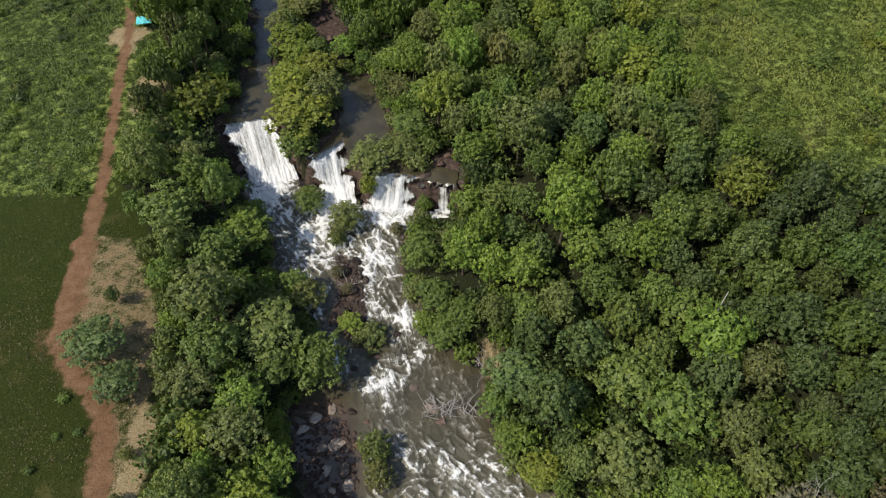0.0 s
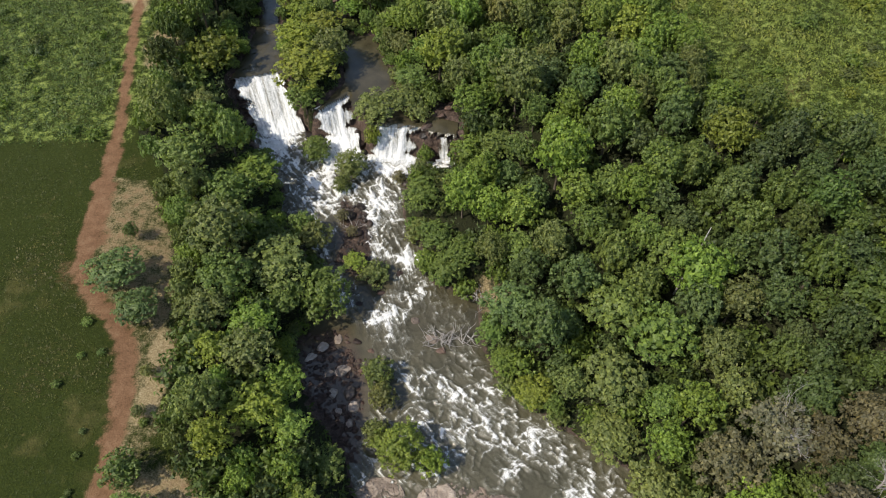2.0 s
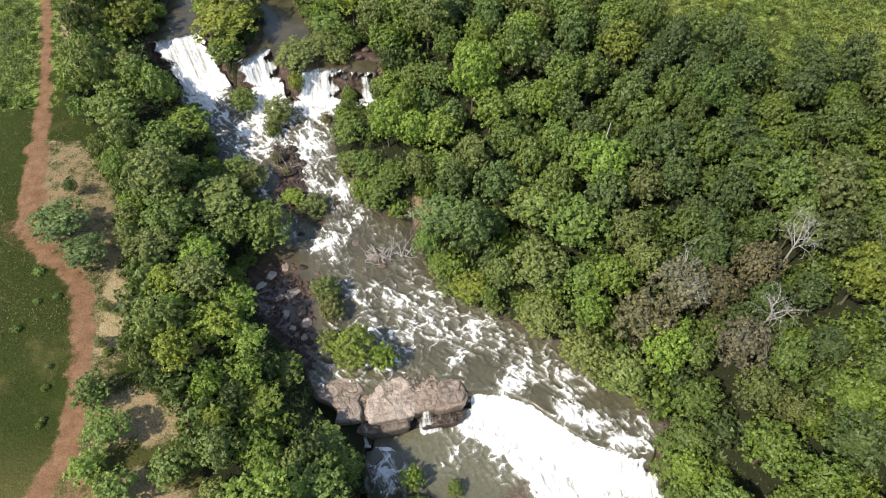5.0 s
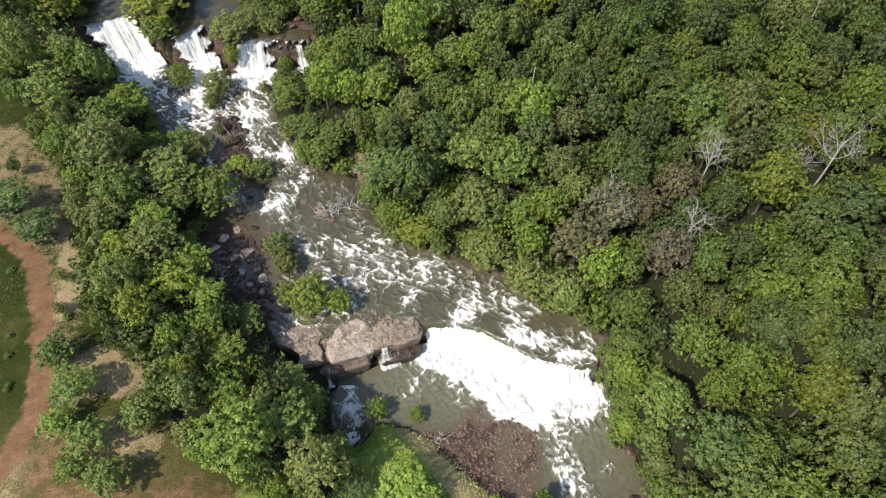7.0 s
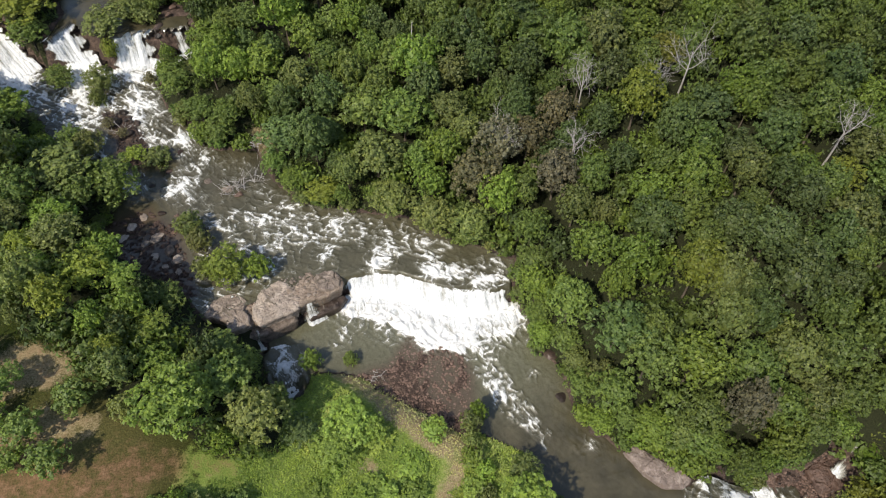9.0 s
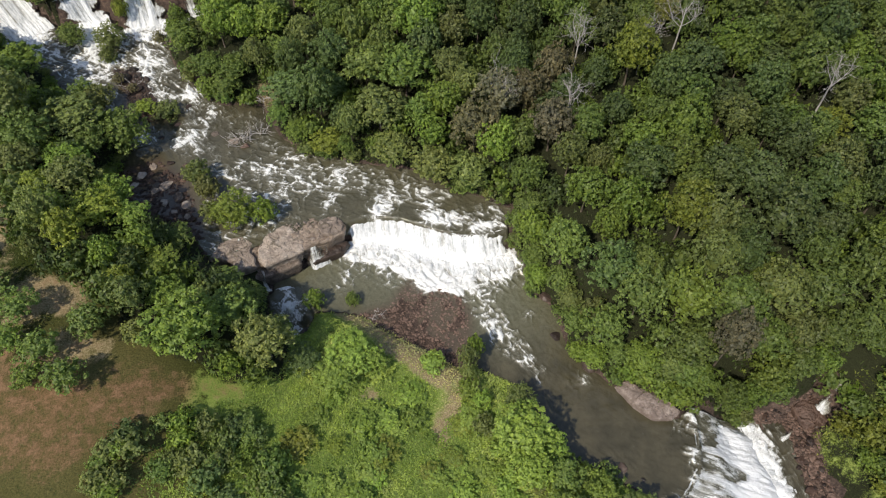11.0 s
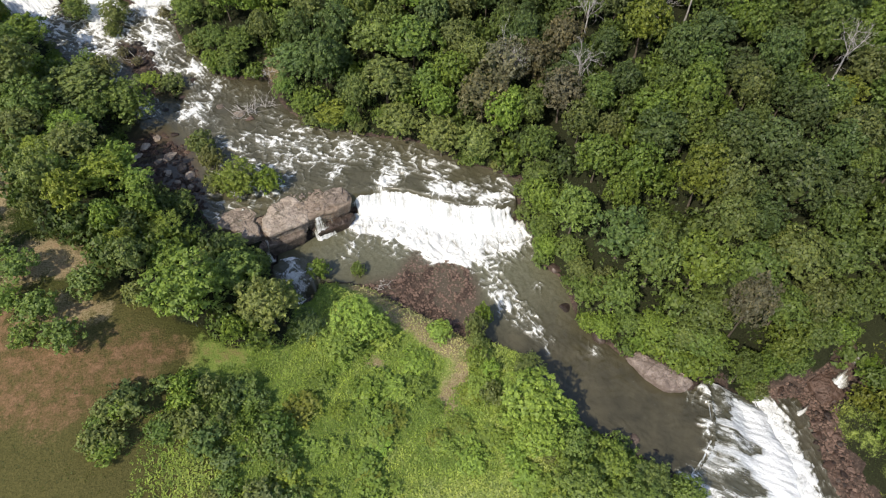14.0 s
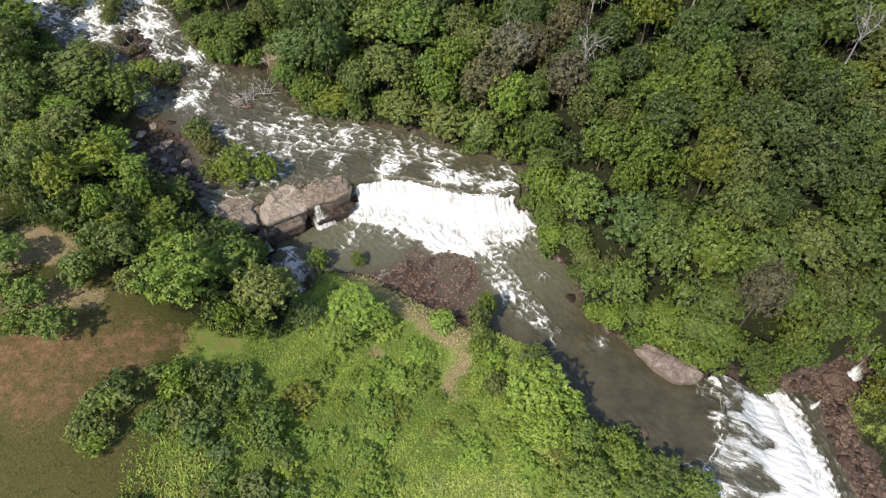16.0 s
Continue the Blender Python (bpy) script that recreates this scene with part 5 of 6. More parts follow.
for x, y, r, top, tone in [(40, 21.2, 3.6, 12.6, "grey"), (44.4, 19.8, 3.2, 12.2, "brown"), (34.0, 17.6, 4.0, 10.6, "brown"), (44.5, 11.5, 3.6, 12.6, "grey"), (50.8, 22.2, 3.2, 13.6, "brown"), (48.6, -29.4, 3.0, 9.0, "grey"),
                           (45.0, 68.2, 3.6, 18.0, "yellow"), (36.0, 44.0, 4.6, 14.6, "fresh"), (29.4, 35.0, 4.6, 11.0, "green"), (24.0, 40.0, 4.6, 10.2, "green"), (62.8, 17.2, 3.8, 17.6, "yellow"), (52.6, -12.0, 3.4, 14.0, "yellow"),
                           (55.0, -15.0, 3.0, 13.2, "olive"), (26.0, 16.0, 3.6, 5.6, "olive"), (30.6, 12.2, 3.6, 6.0, "olive"), (21.6, 23.0, 3.4, 4.4, "olive"), (34.8, -1.0, 2.8, 4.6, "fresh"), (33.6, 0.4, 1.9, -0.6, "fresh"), (34.0, -3.8, 2.1, 0.4, "green"), (33.0, -6.6, 1.9, -1.6, "fresh"), (34.8, -9.4, 2.2, 0.6, "green"), (34.8, -12.6, 2.0, -0.6, "olive"), (33.6, -16.0, 2.1, -0.6, "green"), (33.6, -21.4, 2.0, -2.2, "fresh"), (36.4, -22.4, 2.0, -2.0, "green"), (38.8, -25.2, 2.8, -0.2, "fresh"), (41.8, -27.4, 2.6, -0.6, "green"), (44.8, -30.6, 2.4, -1.6, "fresh"), (48.0, -33.8, 2.3, -2.4, "green"), (51.6, -34.8, 2.3, -3.0, "fresh"), (55.4, -35.8, 2.2, -3.6, "green"), (36.0, 2.6, 2.6, 4.0, "green"), (36.4, -6.8, 3.4, 7.6, "green"), (36.6, -13.8, 3.6, 8.4, "green"),
                           (35.6, -19.6, 3.0, 3.6, "green"), (40.2, -23.4, 3.4, 4.6, "fresh"), (36.8, -24.0, 2.2, -0.6, "fresh"), (43.4, -29.0, 2.6, -0.6, "green"), (48.4, -33.4, 3.0, 0.8, "green"), (53.8, -34.0, 2.8, 0.6, "fresh"), (58.4, -34.6, 2.6, 0.0, "green"),
                           (45.0, -27.0, 3.2, 3.6, "green"), (49.6, -30.0, 3.2, 3.0, "fresh"), (54.4, -30.4, 3.4, 3.6, "green"), (59.4, -31.2, 3.2, 3.2, "olive"), (64.4, -33.4, 3.2, 2.0, "green"),
                           (52.4, -25.6, 3.8, 8.0, "green"), (58.4, -26.2, 3.8, 8.6, "olive"), (64.6, -28.2, 3.8, 8.0, "green"), (41.2, -18.8, 3.6, 8.0, "green"), (46.2, -21.8, 3.8, 9.0, "fresh"), (69.5, -34.5, 3.4, 2.6, "green"),
                           (12.2, 29.2, 2.6, 3.4, "yellow"), (8.6, 33.6, 2.4, 3.6, "fresh"), (7.0, 37.8, 2.2, 4.6, "green"), (2.6, 50.2, 3.0, 7.2, "green"), (-1.2, 54.2, 2.8, 6.4, "green"), (-3.6, 61.2, 3.0, 8.4, "green"), (0.6, 64.6, 2.4, 5.0, "olive"), (0.5, 48.6, 2.4, 5.0, "green"), (4.4, 51.4, 3.0, 8.0, "green"), (-2.6, 51.0, 2.0, 4.2, "fresh"), (11.2, 50.6, 3.0, 8.4, "green"),
                           (4.6, 77.4, 3.2, 15.0, "fresh"), (9.2, 70.0, 3.0, 11.4, "green"), (66.5, -33.4, 3.2, 4.0, "green"), (70.5, -37.2, 3.0, 1.0, "green"), (62.4, -35.4, 2.4, -1.6, "fresh"), (73.4, -40.6, 3.2, 2.0, "deep"), (75.5, -34.0, 3.4, 4.6, "green"), (70.0, -44.0, 3.4, -2.0, "yellow"), (66.8, -46.8, 2.6, -4.6, "yellow"), (64.0, -52.4, 2.6, -5.6, "fresh"), (71.0, -51.0, 3.0, -2.6, "green")]:
    key_plant(TREES, x, y, r, top, tone, "leafy forest tree on the east bank", "trees of the east forest")

def veils_water(x, y, r, top):
    """Whether a crown would stand in the open line of sight from the river's air space to the water."""
    for ex, ey, ez in ([(0, -8, 81)] if y > 25 else []) + ([(-4, -50, 72)] if y < 60 else []):
        for dx in (-0.75 * r, 0.0, 0.75 * r):
            for poly, zw, (x0, x1, y0, y1) in OPEN_WATER:
                zw = float(water_level(2, 0, y + 5)) if zw is None else zw
                k = (top - 0.6 - zw) / (ez - top + 0.6)
                hx, hy = x + dx + (x + dx - ex) * k, y + (y - ey) * k
                if k > 0 and x0 < hx < x1 and y0 < hy < y1 and float(signed(hx, hy, poly)) < -1.7:
                    return True
    return False


FALL_GROUND = [(-39.7, 87.6), (-36, 89.2), (-31, 90.4), (-25, 79.6), (-31, 77.4), (-35, 80)]
OPEN_WATER = [(p, z, (min(q[0] for q in p), max(q[0] for q in p), min(q[1] for q in p), max(q[1] for q in p)))
              for p, z in ((UPPER_WEST, 8.1), (UPPER_EAST, 8.1), (MIDDLE, None), (LOWER, -6.8), (LAST, -13.0), (SHELF, -1.8), (FALL_GROUND, 5.0), (BARE[6], 1.0), (ROCKY[1], 7.0), (ROCKY[2], 7.0),
                           ([(-2.5, 74), (2.6, 73), (2.2, 71), (-2, 71.5)], 4.5), (ROCKY[5], -1.0))]


SUNLIT = [([(-37.5, 85), (-34, 89.2), (-30, 88), (-25, 80.5), (-31, 78.6)], 5.0), ([(-22, 78), (-17, 83.5), (-14.5, 75), (-20, 75)], 5.0),
          ([(-12.4, 76), (-4.5, 75.4), (-5, 73.2), (-13, 73.8)], 5.0), (SHELF, -1.8)]


def shades_falls(x, y, r, top):
    """Whether a crown throws its shadow on falls that lie in the sun."""
    for (poly, z), h, side in itertools.product(SUNLIT, (0.0, 1.8, 3.6), (-0.7, 0.0, 0.7)):
        k = max(top - 0.5 - h - z, 0.0) / math.tan(SUN_UP)
        if float(signed(x - SUN_FROM.x * k - SUN_FROM.y * side * r, y - SUN_FROM.y * k + SUN_FROM.x * side * r, poly)) < 0.4:
            return True
    return False


def forest_height(x, y, dw, west):
    tall = (9.6 if west else 11.2) + 3.2 * (float(fbm(x * 0.07, y * 0.07, 71)) - 0.5) + rng.uniform(-4.4, 3.4)
    return tall * (0.6 + 0.4 * float(smooth(0, 8, dw)) if y > 5 or west else 0.85 + 0.15 * float(smooth(0, 8, dw)))


def upper_falls(x, y):
    return -26 < x < 3 and 66 < y < 80 or -23 < x < -14 and 66 < y < 88


def forest_spots(x0, x1, y0, y1, step, jitter, isle=False):
    """Jittered grid spots inside the forests and off the bare, stony and open places, as (x, y, is it west)."""
    x, y = (a.ravel() for a in np.meshgrid(np.arange(x0, x1, step), np.arange(y0, y1, step), indexing="ij"))
    x, y = x + rng.uniform(-jitter, jitter, x.shape), y + rng.uniform(-jitter, jitter, x.shape)
    west = inside(x, y, FOREST_WEST)
    good = west | inside(x, y, FOREST_EAST)
    if isle:
        good |= (x > -33.5) & (x < -19) & (y > 86)
    for p in BARE + ROCKY + [SHELF]:
        good &= ~inside(x, y, p)
    good &= ~((x > -15) & (x < -3) & (y > 9) & (y < 20)) & ~((x > -40) & (x < -26.5) & (y > 78) & (y < 93))
    good &= ~((x > -26) & (x < 3) & (y > 66) & (y < 80)) & ~((x > -23) & (x < -14) & (y > 66) & (y < 88))
    dw = river_distance(x, y)
    good &= (dw > 1.0) & ~((y < -0.2 * x + 2) & (x > 96))
    return zip(x[good].tolist(), y[good].tolist(), west[good].tolist(), dw[good].tolist())


DEAD = [(73.3, 18.8, 20.4, 1.5), (56.4, 23.8, 16.4, 1.0), (66.0, 18.2, 16.6, 1.0), (40.3, 20.8, 13.4, 0.7), (49.4, 14.6, 13.6, 0.6), (84.0, -4.0, 17.4, 0.9), (92.0, 52.0, 18.0, 1.0)]
placed += [(x, y, 2.2 * spread) for x, y, top, spread in DEAD]

# the closed forest: each tree by itself near the river, one wood beyond
cells = []
for x, y, west, dw in forest_spots(-64, 142, -50, 160, 3.7, 1.8, True):
    isle = -33.5 < x < -19 and 86 < y < 160
    if dw < 1.4:
        continue
    r = rng.uniform(2.2, 3.4) + 1.8 * rng.random() ** 3
    if any(math.hypot(x - px, y - py) < 0.64 * (r + pr) for px, py, pr in placed):
        continue
    # outside of what the walk ever shows
    if y > 138 + 0.1 * x or y < -47 or (y < -0.2 * x + 2 and x > 96) or x > 118 + 0.1 * y:
        continue
    if west and x < -20 and y < 66 and float(signed(x, y, FOREST_WEST)) > -0.7 * r:
        continue
    tall = forest_height(x, y, dw, west or isle)
    tall = min(tall, 3.3 * r)
    if west and y < 48 and dw < 11:
        tall *= 0.72
    foot = float(ground_at(x, y))
    while tall > 2.4 and (veils_water(x, y, r, foot + tall) or shades_falls(x, y, r, foot + tall)):
        tall *= 0.8
        r = max(1.9, r * 0.95)
    if tall <= 2.4:
        continue
    cells.append((x, y, r, tall, west or isle))
    placed.append((x, y, r))


def forest_tone(x, y):
    # Darker tones are picked more often from x = 34 eastward.
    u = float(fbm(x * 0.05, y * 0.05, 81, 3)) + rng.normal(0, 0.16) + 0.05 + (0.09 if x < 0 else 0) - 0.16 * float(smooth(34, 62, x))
    if u >= 0.96 and x < 25:
        return "olive"
    if u < 0.40 and x < 5:
        return "olive"
    return "deep" if u < 0.36 else "green" if u < 0.55 else "olive" if u < 0.64 else "fresh" if u < 0.86 else "yellow" if u < 0.96 else "grey"


# smaller trees fill the gaps near the water
fillers = []
for x, y, west, dw in forest_spots(-52, 76, -40, 112, 2.6, 1.1):
    if not 1.0 < dw < (20 if west else 8):
        continue
    r = rng.uniform(1.3, 2.1)
    if any(math.hypot(x - px, y - py) < 0.72 * (r + pr) for px, py, pr in placed):
        continue
    tall = rng.uniform(3.2, 5.5)
    foot = float(ground_at(x, y))
    while tall > 1.6 and (veils_water(x, y, r, foot + tall) or shades_falls(x, y, r, foot + tall)):
        tall *= 0.8
    if tall <= 1.6:
        continue
    fillers.append((x, y, r, foot + tall))
    placed.append((x, y, r))
for x, y, r, top in fillers[:240]:
    tone = forest_tone(x, y)
    plant(SMALL, x, y, r, top, "green" if tone == "grey" else tone, "young tree filling a gap in the riverside forest", "young trees on the banks")

cells.sort(key=lambda c: math.hypot(c[0] - 20, (c[1] - 15) * 0.85))
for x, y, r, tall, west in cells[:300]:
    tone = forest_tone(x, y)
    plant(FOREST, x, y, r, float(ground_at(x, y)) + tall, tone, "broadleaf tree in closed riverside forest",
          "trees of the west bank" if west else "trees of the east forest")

FAR = [crown_arrays(400 + k, 1.0, 1.0, 96, 1600, 0.10) for k in range(6)]
pieces, tones = [], []
for x, y, r, tall, west in cells[300:]:
    (v, f), _ = FAR[rng.integers(6)]
    th = rng.uniform(0, 6.28)
    foot = float(ground_at(x, y))
    tall *= rng.uniform(0.78, 1.22)
    rot = np.column_stack([v[:, 0] * math.cos(th) - v[:, 1] * math.sin(th), v[:, 0] * math.sin(th) + v[:, 1] * math.cos(th), v[:, 2]])
    deep = min(tall * 0.85, 2.0 * r)
    w = rot * (r * 0.95, r * 0.95, deep) + (x, y, foot + tall - deep)
    tv, tf = tube([(x, y, foot - 0.4), (x + 0.2, y, foot + tall * 0.35), (x + 0.2, y + 0.2, foot + tall * 0.75)], (0.28, 0.2, 0.1), 5)
    tf = np.vstack([tf[:, :3], tf[:, [0, 2, 3]]])
    c = np.array(GREENS[forest_tone(x, y)]) * rng.uniform(0.56, 0.92)
    pieces += [(w, f), (tv, tf)]
    tones += [np.tile((*c, 1), (len(w), 1)), np.tile((0.09, 0.07, 0.05, 1), (len(tv), 1))]
LOW = [crown_arrays(450 + k, 1.0, 1.0, 30, 330, 0.15) for k in range(4)]
under, shades = [], []
crowns, filled = np.zeros((len(placed) + 4000, 3)), len(placed)
crowns[:filled] = placed
for x, y, west, dw in forest_spots(-50, 112, -40, 140, 2.5, 1.0):
    if dw < 2.5:
        continue
    near = crowns[:filled]
    gap = float((np.hypot(x - near[:, 0], y - near[:, 1]) - 0.82 * near[:, 2]).min())
    if gap < (0.2 if dw < 7 else 0.4):
        continue
    r, foot = min(1.3 + gap, 2.6), float(ground_at(x, y))
    tall = rng.uniform(2.4, 4.6) if dw < 8 else rng.uniform(2.8, 5.4)
    while tall > 1.2 and (veils_water(x, y, r, foot + tall) or (x < -30 and y > 60 and shades_falls(x, y, r, foot + tall))):
        tall *= 0.7
    if tall <= 1.2:
        continue
    crowns[filled] = (x, y, r * 0.9)
    filled += 1
    (v, f), _ = LOW[rng.integers(4)]
    th = rng.uniform(0, 6.28)
    rot = np.column_stack([v[:, 0] * math.cos(th) - v[:, 1] * math.sin(th), v[:, 0] * math.sin(th) + v[:, 1] * math.cos(th), v[:, 2]])
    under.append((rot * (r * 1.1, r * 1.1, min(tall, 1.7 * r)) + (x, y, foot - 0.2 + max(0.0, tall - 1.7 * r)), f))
    # Leaf tones dimmed by about a third: gap shade painted into the growth.
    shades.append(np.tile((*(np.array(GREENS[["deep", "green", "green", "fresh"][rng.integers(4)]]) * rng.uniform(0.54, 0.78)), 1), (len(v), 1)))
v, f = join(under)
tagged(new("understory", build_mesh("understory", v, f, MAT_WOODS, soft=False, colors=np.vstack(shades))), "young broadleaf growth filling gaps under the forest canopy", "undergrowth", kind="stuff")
if pieces:
    v, f = join(pieces)
    tagged(new("far_woods", build_mesh("far_woods", v, f, MAT_WOODS, soft=False, colors=np.vstack(tones))), "dense broadleaf wood in mixed greens far from the river", "woods", kind="stuff")


# ---- shrubs of the open ground ----
def scrub(name, n, x0, x1, y0, y1, lo, hi, tones, label, ok=None):
    """Low bushes without number, as one growth."""
    shapes = [crown_arrays(700 + k, 1.0, 1.0, 26, 260, 0.15)[0] for k in range(4)]
    got, cols = [], []
    tries = 0
    while len(got) < n and tries < n * 30:
        tries += 1
        x, y = rng.uniform(x0, x1), rng.uniform(y0, y1)
        if inside(x, y, FOREST_WEST) or inside(x, y, FOREST_EAST) or float(line_distance(x, y, TRAIL)) < 2.4 or any(inside(x, y, p) for p in BARE) or (ok and not ok(x, y)):
            continue
        v, f = shapes[rng.integers(4)]
        r = rng.uniform(lo, hi)
        th = rng.uniform(0, 6.28)
        w = np.column_stack([v[:, 0] * math.cos(th) - v[:, 1] * math.sin(th), v[:, 0] * math.sin(th) + v[:, 1] * math.cos(th), v[:, 2]]) * (r, r, r * rng.uniform(0.7, 1.3))
        got.append((w + (x, y, float(ground_at(x, y)) - 0.1), f))
        cols.append(np.tile((*(np.array(GREENS[tones[rng.integers(len(tones))]]) * rng.uniform(0.68, 0.92)), 1), (len(v), 1)))
    v, f = join(got)
    tagged(new(name, build_mesh(name, v, f, MAT_WOODS, soft=False, colors=np.vstack(cols))), label, "scrub", kind="stuff")


def scatter(n, x0, x1, y0, y1, lo, hi, tones, words, group, ok=None, squat=1.0):
    done = tries = 0
    while done < n and tries < n * 40:
        tries += 1
        x, y = rng.uniform(x0, x1), rng.uniform(y0, y1)
        if inside(x, y, FOREST_WEST) or inside(x, y, FOREST_EAST) or float(river_distance(x, y)) < 1.2 or float(line_distance(x, y, TRAIL)) < 2.2:
            continue
        if any(inside(x, y, p) for p in BARE + [BROWN, SHELF] + ROCKY) or (ok and not ok(x, y)):
            continue
        r = rng.uniform(lo, hi)
        plant(BUSHES, x, y, r, float(ground_at(x, y)) + squat * r * rng.uniform(0.75, 1.35), tones[rng.integers(len(tones))], words, group)
        done += 1


scatter(105, -29, -11, -34, -9.5, 0.9, 2.0, ["green", "green", "fresh", "olive", "deep"], "shrub in a dense thicket on the grassy slope", "shrubs of the thicket", lambda x, y: float(fbm(x * 0.16, y * 0.16, 91)) > 0.36 and y < -5 - 0.3 * (x + 29))
scatter(70, -12, 15, -42, -11, 0.9, 2.0, ["bright", "fresh", "bright", "yellow"], "low spreading shrub in tall meadow grass", "shrubs of the meadow", lambda x, y: float(fbm(x * 0.16, y * 0.16, 91)) > 0.46, 0.45)
scatter(34, 13, 33, -46, -18, 0.8, 1.7, ["fresh", "bright", "green", "olive"], "leafy shrub above the quiet channel", "shrubs over the channel")
for x, y, r, tone in [(61.5, -43.5, 1.8, "yellow"), (63.2, -46.0, 2.2, "yellow"), (61.0, -48.6, 1.8, "fresh"), (64.8, -42.8, 2.0, "green"), (60.2, -52.2, 1.8, "yellow"), (62.6, -50.8, 2.2, "green"),
                      (66.2, -41.0, 2.2, "fresh"), (67.0, -46.4, 2.4, "fresh"), (59.4, -55.4, 1.8, "green"), (64.0, -55.0, 2.4, "deep"), (66.0, -51.0, 2.2, "yellow"), (69.0, -43.4, 2.4, "green")]:
    plant(BUSHES, x, y, r, float(ground_at(x, y)) + r * 1.3, tone, "dense shrub on the slope beside the last waterfall", "shrubs below the last waterfall")
scrub("hillside_scrub", 170, 34, 112, 60, 145, 0.7, 1.9, ["yellow", "fresh", "olive", "fresh", "green"], "low scrub in mixed greens on the open hillside")
scrub("field_scrub", 170, -104, -55, 68, 142, 0.6, 1.5, ["fresh", "green", "deep", "green", "olive"], "low scrub overgrowing the west field", lambda x, y: float(fbm(x * 0.1, y * 0.1, 92)) > 0.42 or y < 73)
scatter(14, -50, -35, 10, 62, 0.4, 0.8, ["olive", "green", "deep"], "small bush on bare ground by the track", "bushes by the track", lambda x, y: x > -49)


# bushes that hang over the wooded banks
def bank_bushes():
    for poly in REACHES:
        ring = resample(poly + poly[:1], int(line_length(poly) / 1.35))
        for x, y in ring:
            x, y = x + rng.uniform(-1.2, 1.2), y + rng.uniform(-1.2, 1.2)
            dw = float(river_distance(x, y))
            if not 0.3 < dw < 1.9 or float(fall_bed(np.array([x]), np.array([y]))[0]) < 90:
                continue
            if not (inside(x, y, FOREST_WEST) or inside(x, y, FOREST_EAST) or (x > 22 and y < -12) or (-34 < x < -18 and y > 80)) or any(inside(x, y, p) for p in ROCKY + [SHELF]):
                continue
            if float(signed(x, y, FALL_GROUND)) < 2.0 or upper_falls(x, y) or (-38 < x < -26 and 78 < y < 94):
                continue
            if math.hypot(x - 38, y + 29.5) < 5.0:
                continue
            r = rng.uniform(0.9, 1.7)
            foot = float(ground_at(x, y))
            top = foot + r * rng.uniform(1.0, 1.7)
            if not inside(x, y, FOREST_EAST) and veils_water(x, y, r * 0.8, top - 0.4):
                continue
            plant(OVERHANG, x, y, r, top, ["fresh", "green", "olive", "green"][rng.integers(4)], "leafy bush hanging over the river bank", "bushes on the banks")


for x, y, r in [(37.2, -24.9, 1.7), (38.8, -26.6, 1.9), (40.2, -28.4, 2.0), (41.2, -30.4, 2.0), (42.4, -32.0, 1.6)]:
    plant(OVERHANG, x, y, r, -3.6, "fresh", "leafy bush hanging over the pale rock outcrop", "bushes on the banks", -7.2)


def line_length(poly):
    p = np.array(poly + poly[:1])
    return np.linalg.norm(np.diff(p, axis=0), axis=1).sum()


bank_bushes()


# ---- grass and undergrowth ----
def tufts(name, n, x0, x1, y0, y1, size, tones, label, ok):
    pts = []
    x, y = rng.uniform(x0, x1, n * 3), rng.uniform(y0, y1, n * 3)
    wide = 3.0 * (fbm(x * 0.2, y * 0.2, 97) - 0.5)
    inset = np.minimum(np.minimum(x - x0, x1 - x), np.minimum(y - y0, y1 - y)) + 2 * wide
    good = ok(x + wide, y - wide) & (fall_bed(x, y) > 90) & (inset > rng.uniform(0, 6, len(x))) & (river_distance(x, y) > 0.7) & (line_distance(x, y, TRAIL) > 1.9)
    x, y = x[good][:n], y[good][:n]
    z = ground_at(x, y)
    m, blades = len(x), 3
    patch = fbm(x * 0.14, y * 0.14, 93, 3)
    out, cols = [], []
    for k in range(blades):
        th = rng.uniform(0, 6.28, m)
        s = size * rng.uniform(0.6, 1.5, m) * (0.6 + 0.9 * patch)
        lean = s * rng.uniform(0.3, 0.9, m)
        w = s * rng.uniform(0.18, 0.34, m)
        ox, oy = rng.normal(0, size * 0.4, m), rng.normal(0, size * 0.4, m)
        base = np.stack([x + ox, y + oy, z - 0.04], 1)
        side = np.stack([-np.sin(th) * w, np.cos(th) * w, 0 * w], 1)
        tip = np.stack([np.cos(th) * lean * 1.2, np.sin(th) * lean * 1.2, s * 0.55], 1)
        out.append(np.stack([base - side, base + side, base + tip + side * 0.3], 1))
        u = np.clip(patch * 1.9 - 0.45 + rng.normal(0, 0.14, m), 0, 0.999) * (len(tones) - 1)
        i = u.astype(int)
        t = np.array(tones)
        c = t[i] + (t[np.minimum(i + 1, len(tones) - 1)] - t[i]) * (u - i)[:, None]
        cols.append(np.repeat(np.column_stack([c, np.ones(m)]), 3, axis=0))
    v = np.vstack([o.reshape(-1, 3) for o in out])
    f = np.arange(len(v)).reshape(-1, 3)
    tagged(new(name, build_mesh(name, v, f, MAT_WOODS, soft=False, colors=np.vstack(cols))), label, "grass", kind="stuff")


def open_ground(x, y):
    good = ~inside(x, y, FOREST_WEST) & ~inside(x, y, FOREST_EAST)
    for p in BARE + ROCKY + [SHELF]:
        good &= ~inside(x, y, p)
    return good


def thin_on_brown(x, y):
    return open_ground(x, y) & (~inside(x, y, BROWN) | (vnoise(x * 3, y * 3, 6) > 0.75)) & ((y > 6) | (vnoise(x * 2, y * 2, 8) > 0.6))


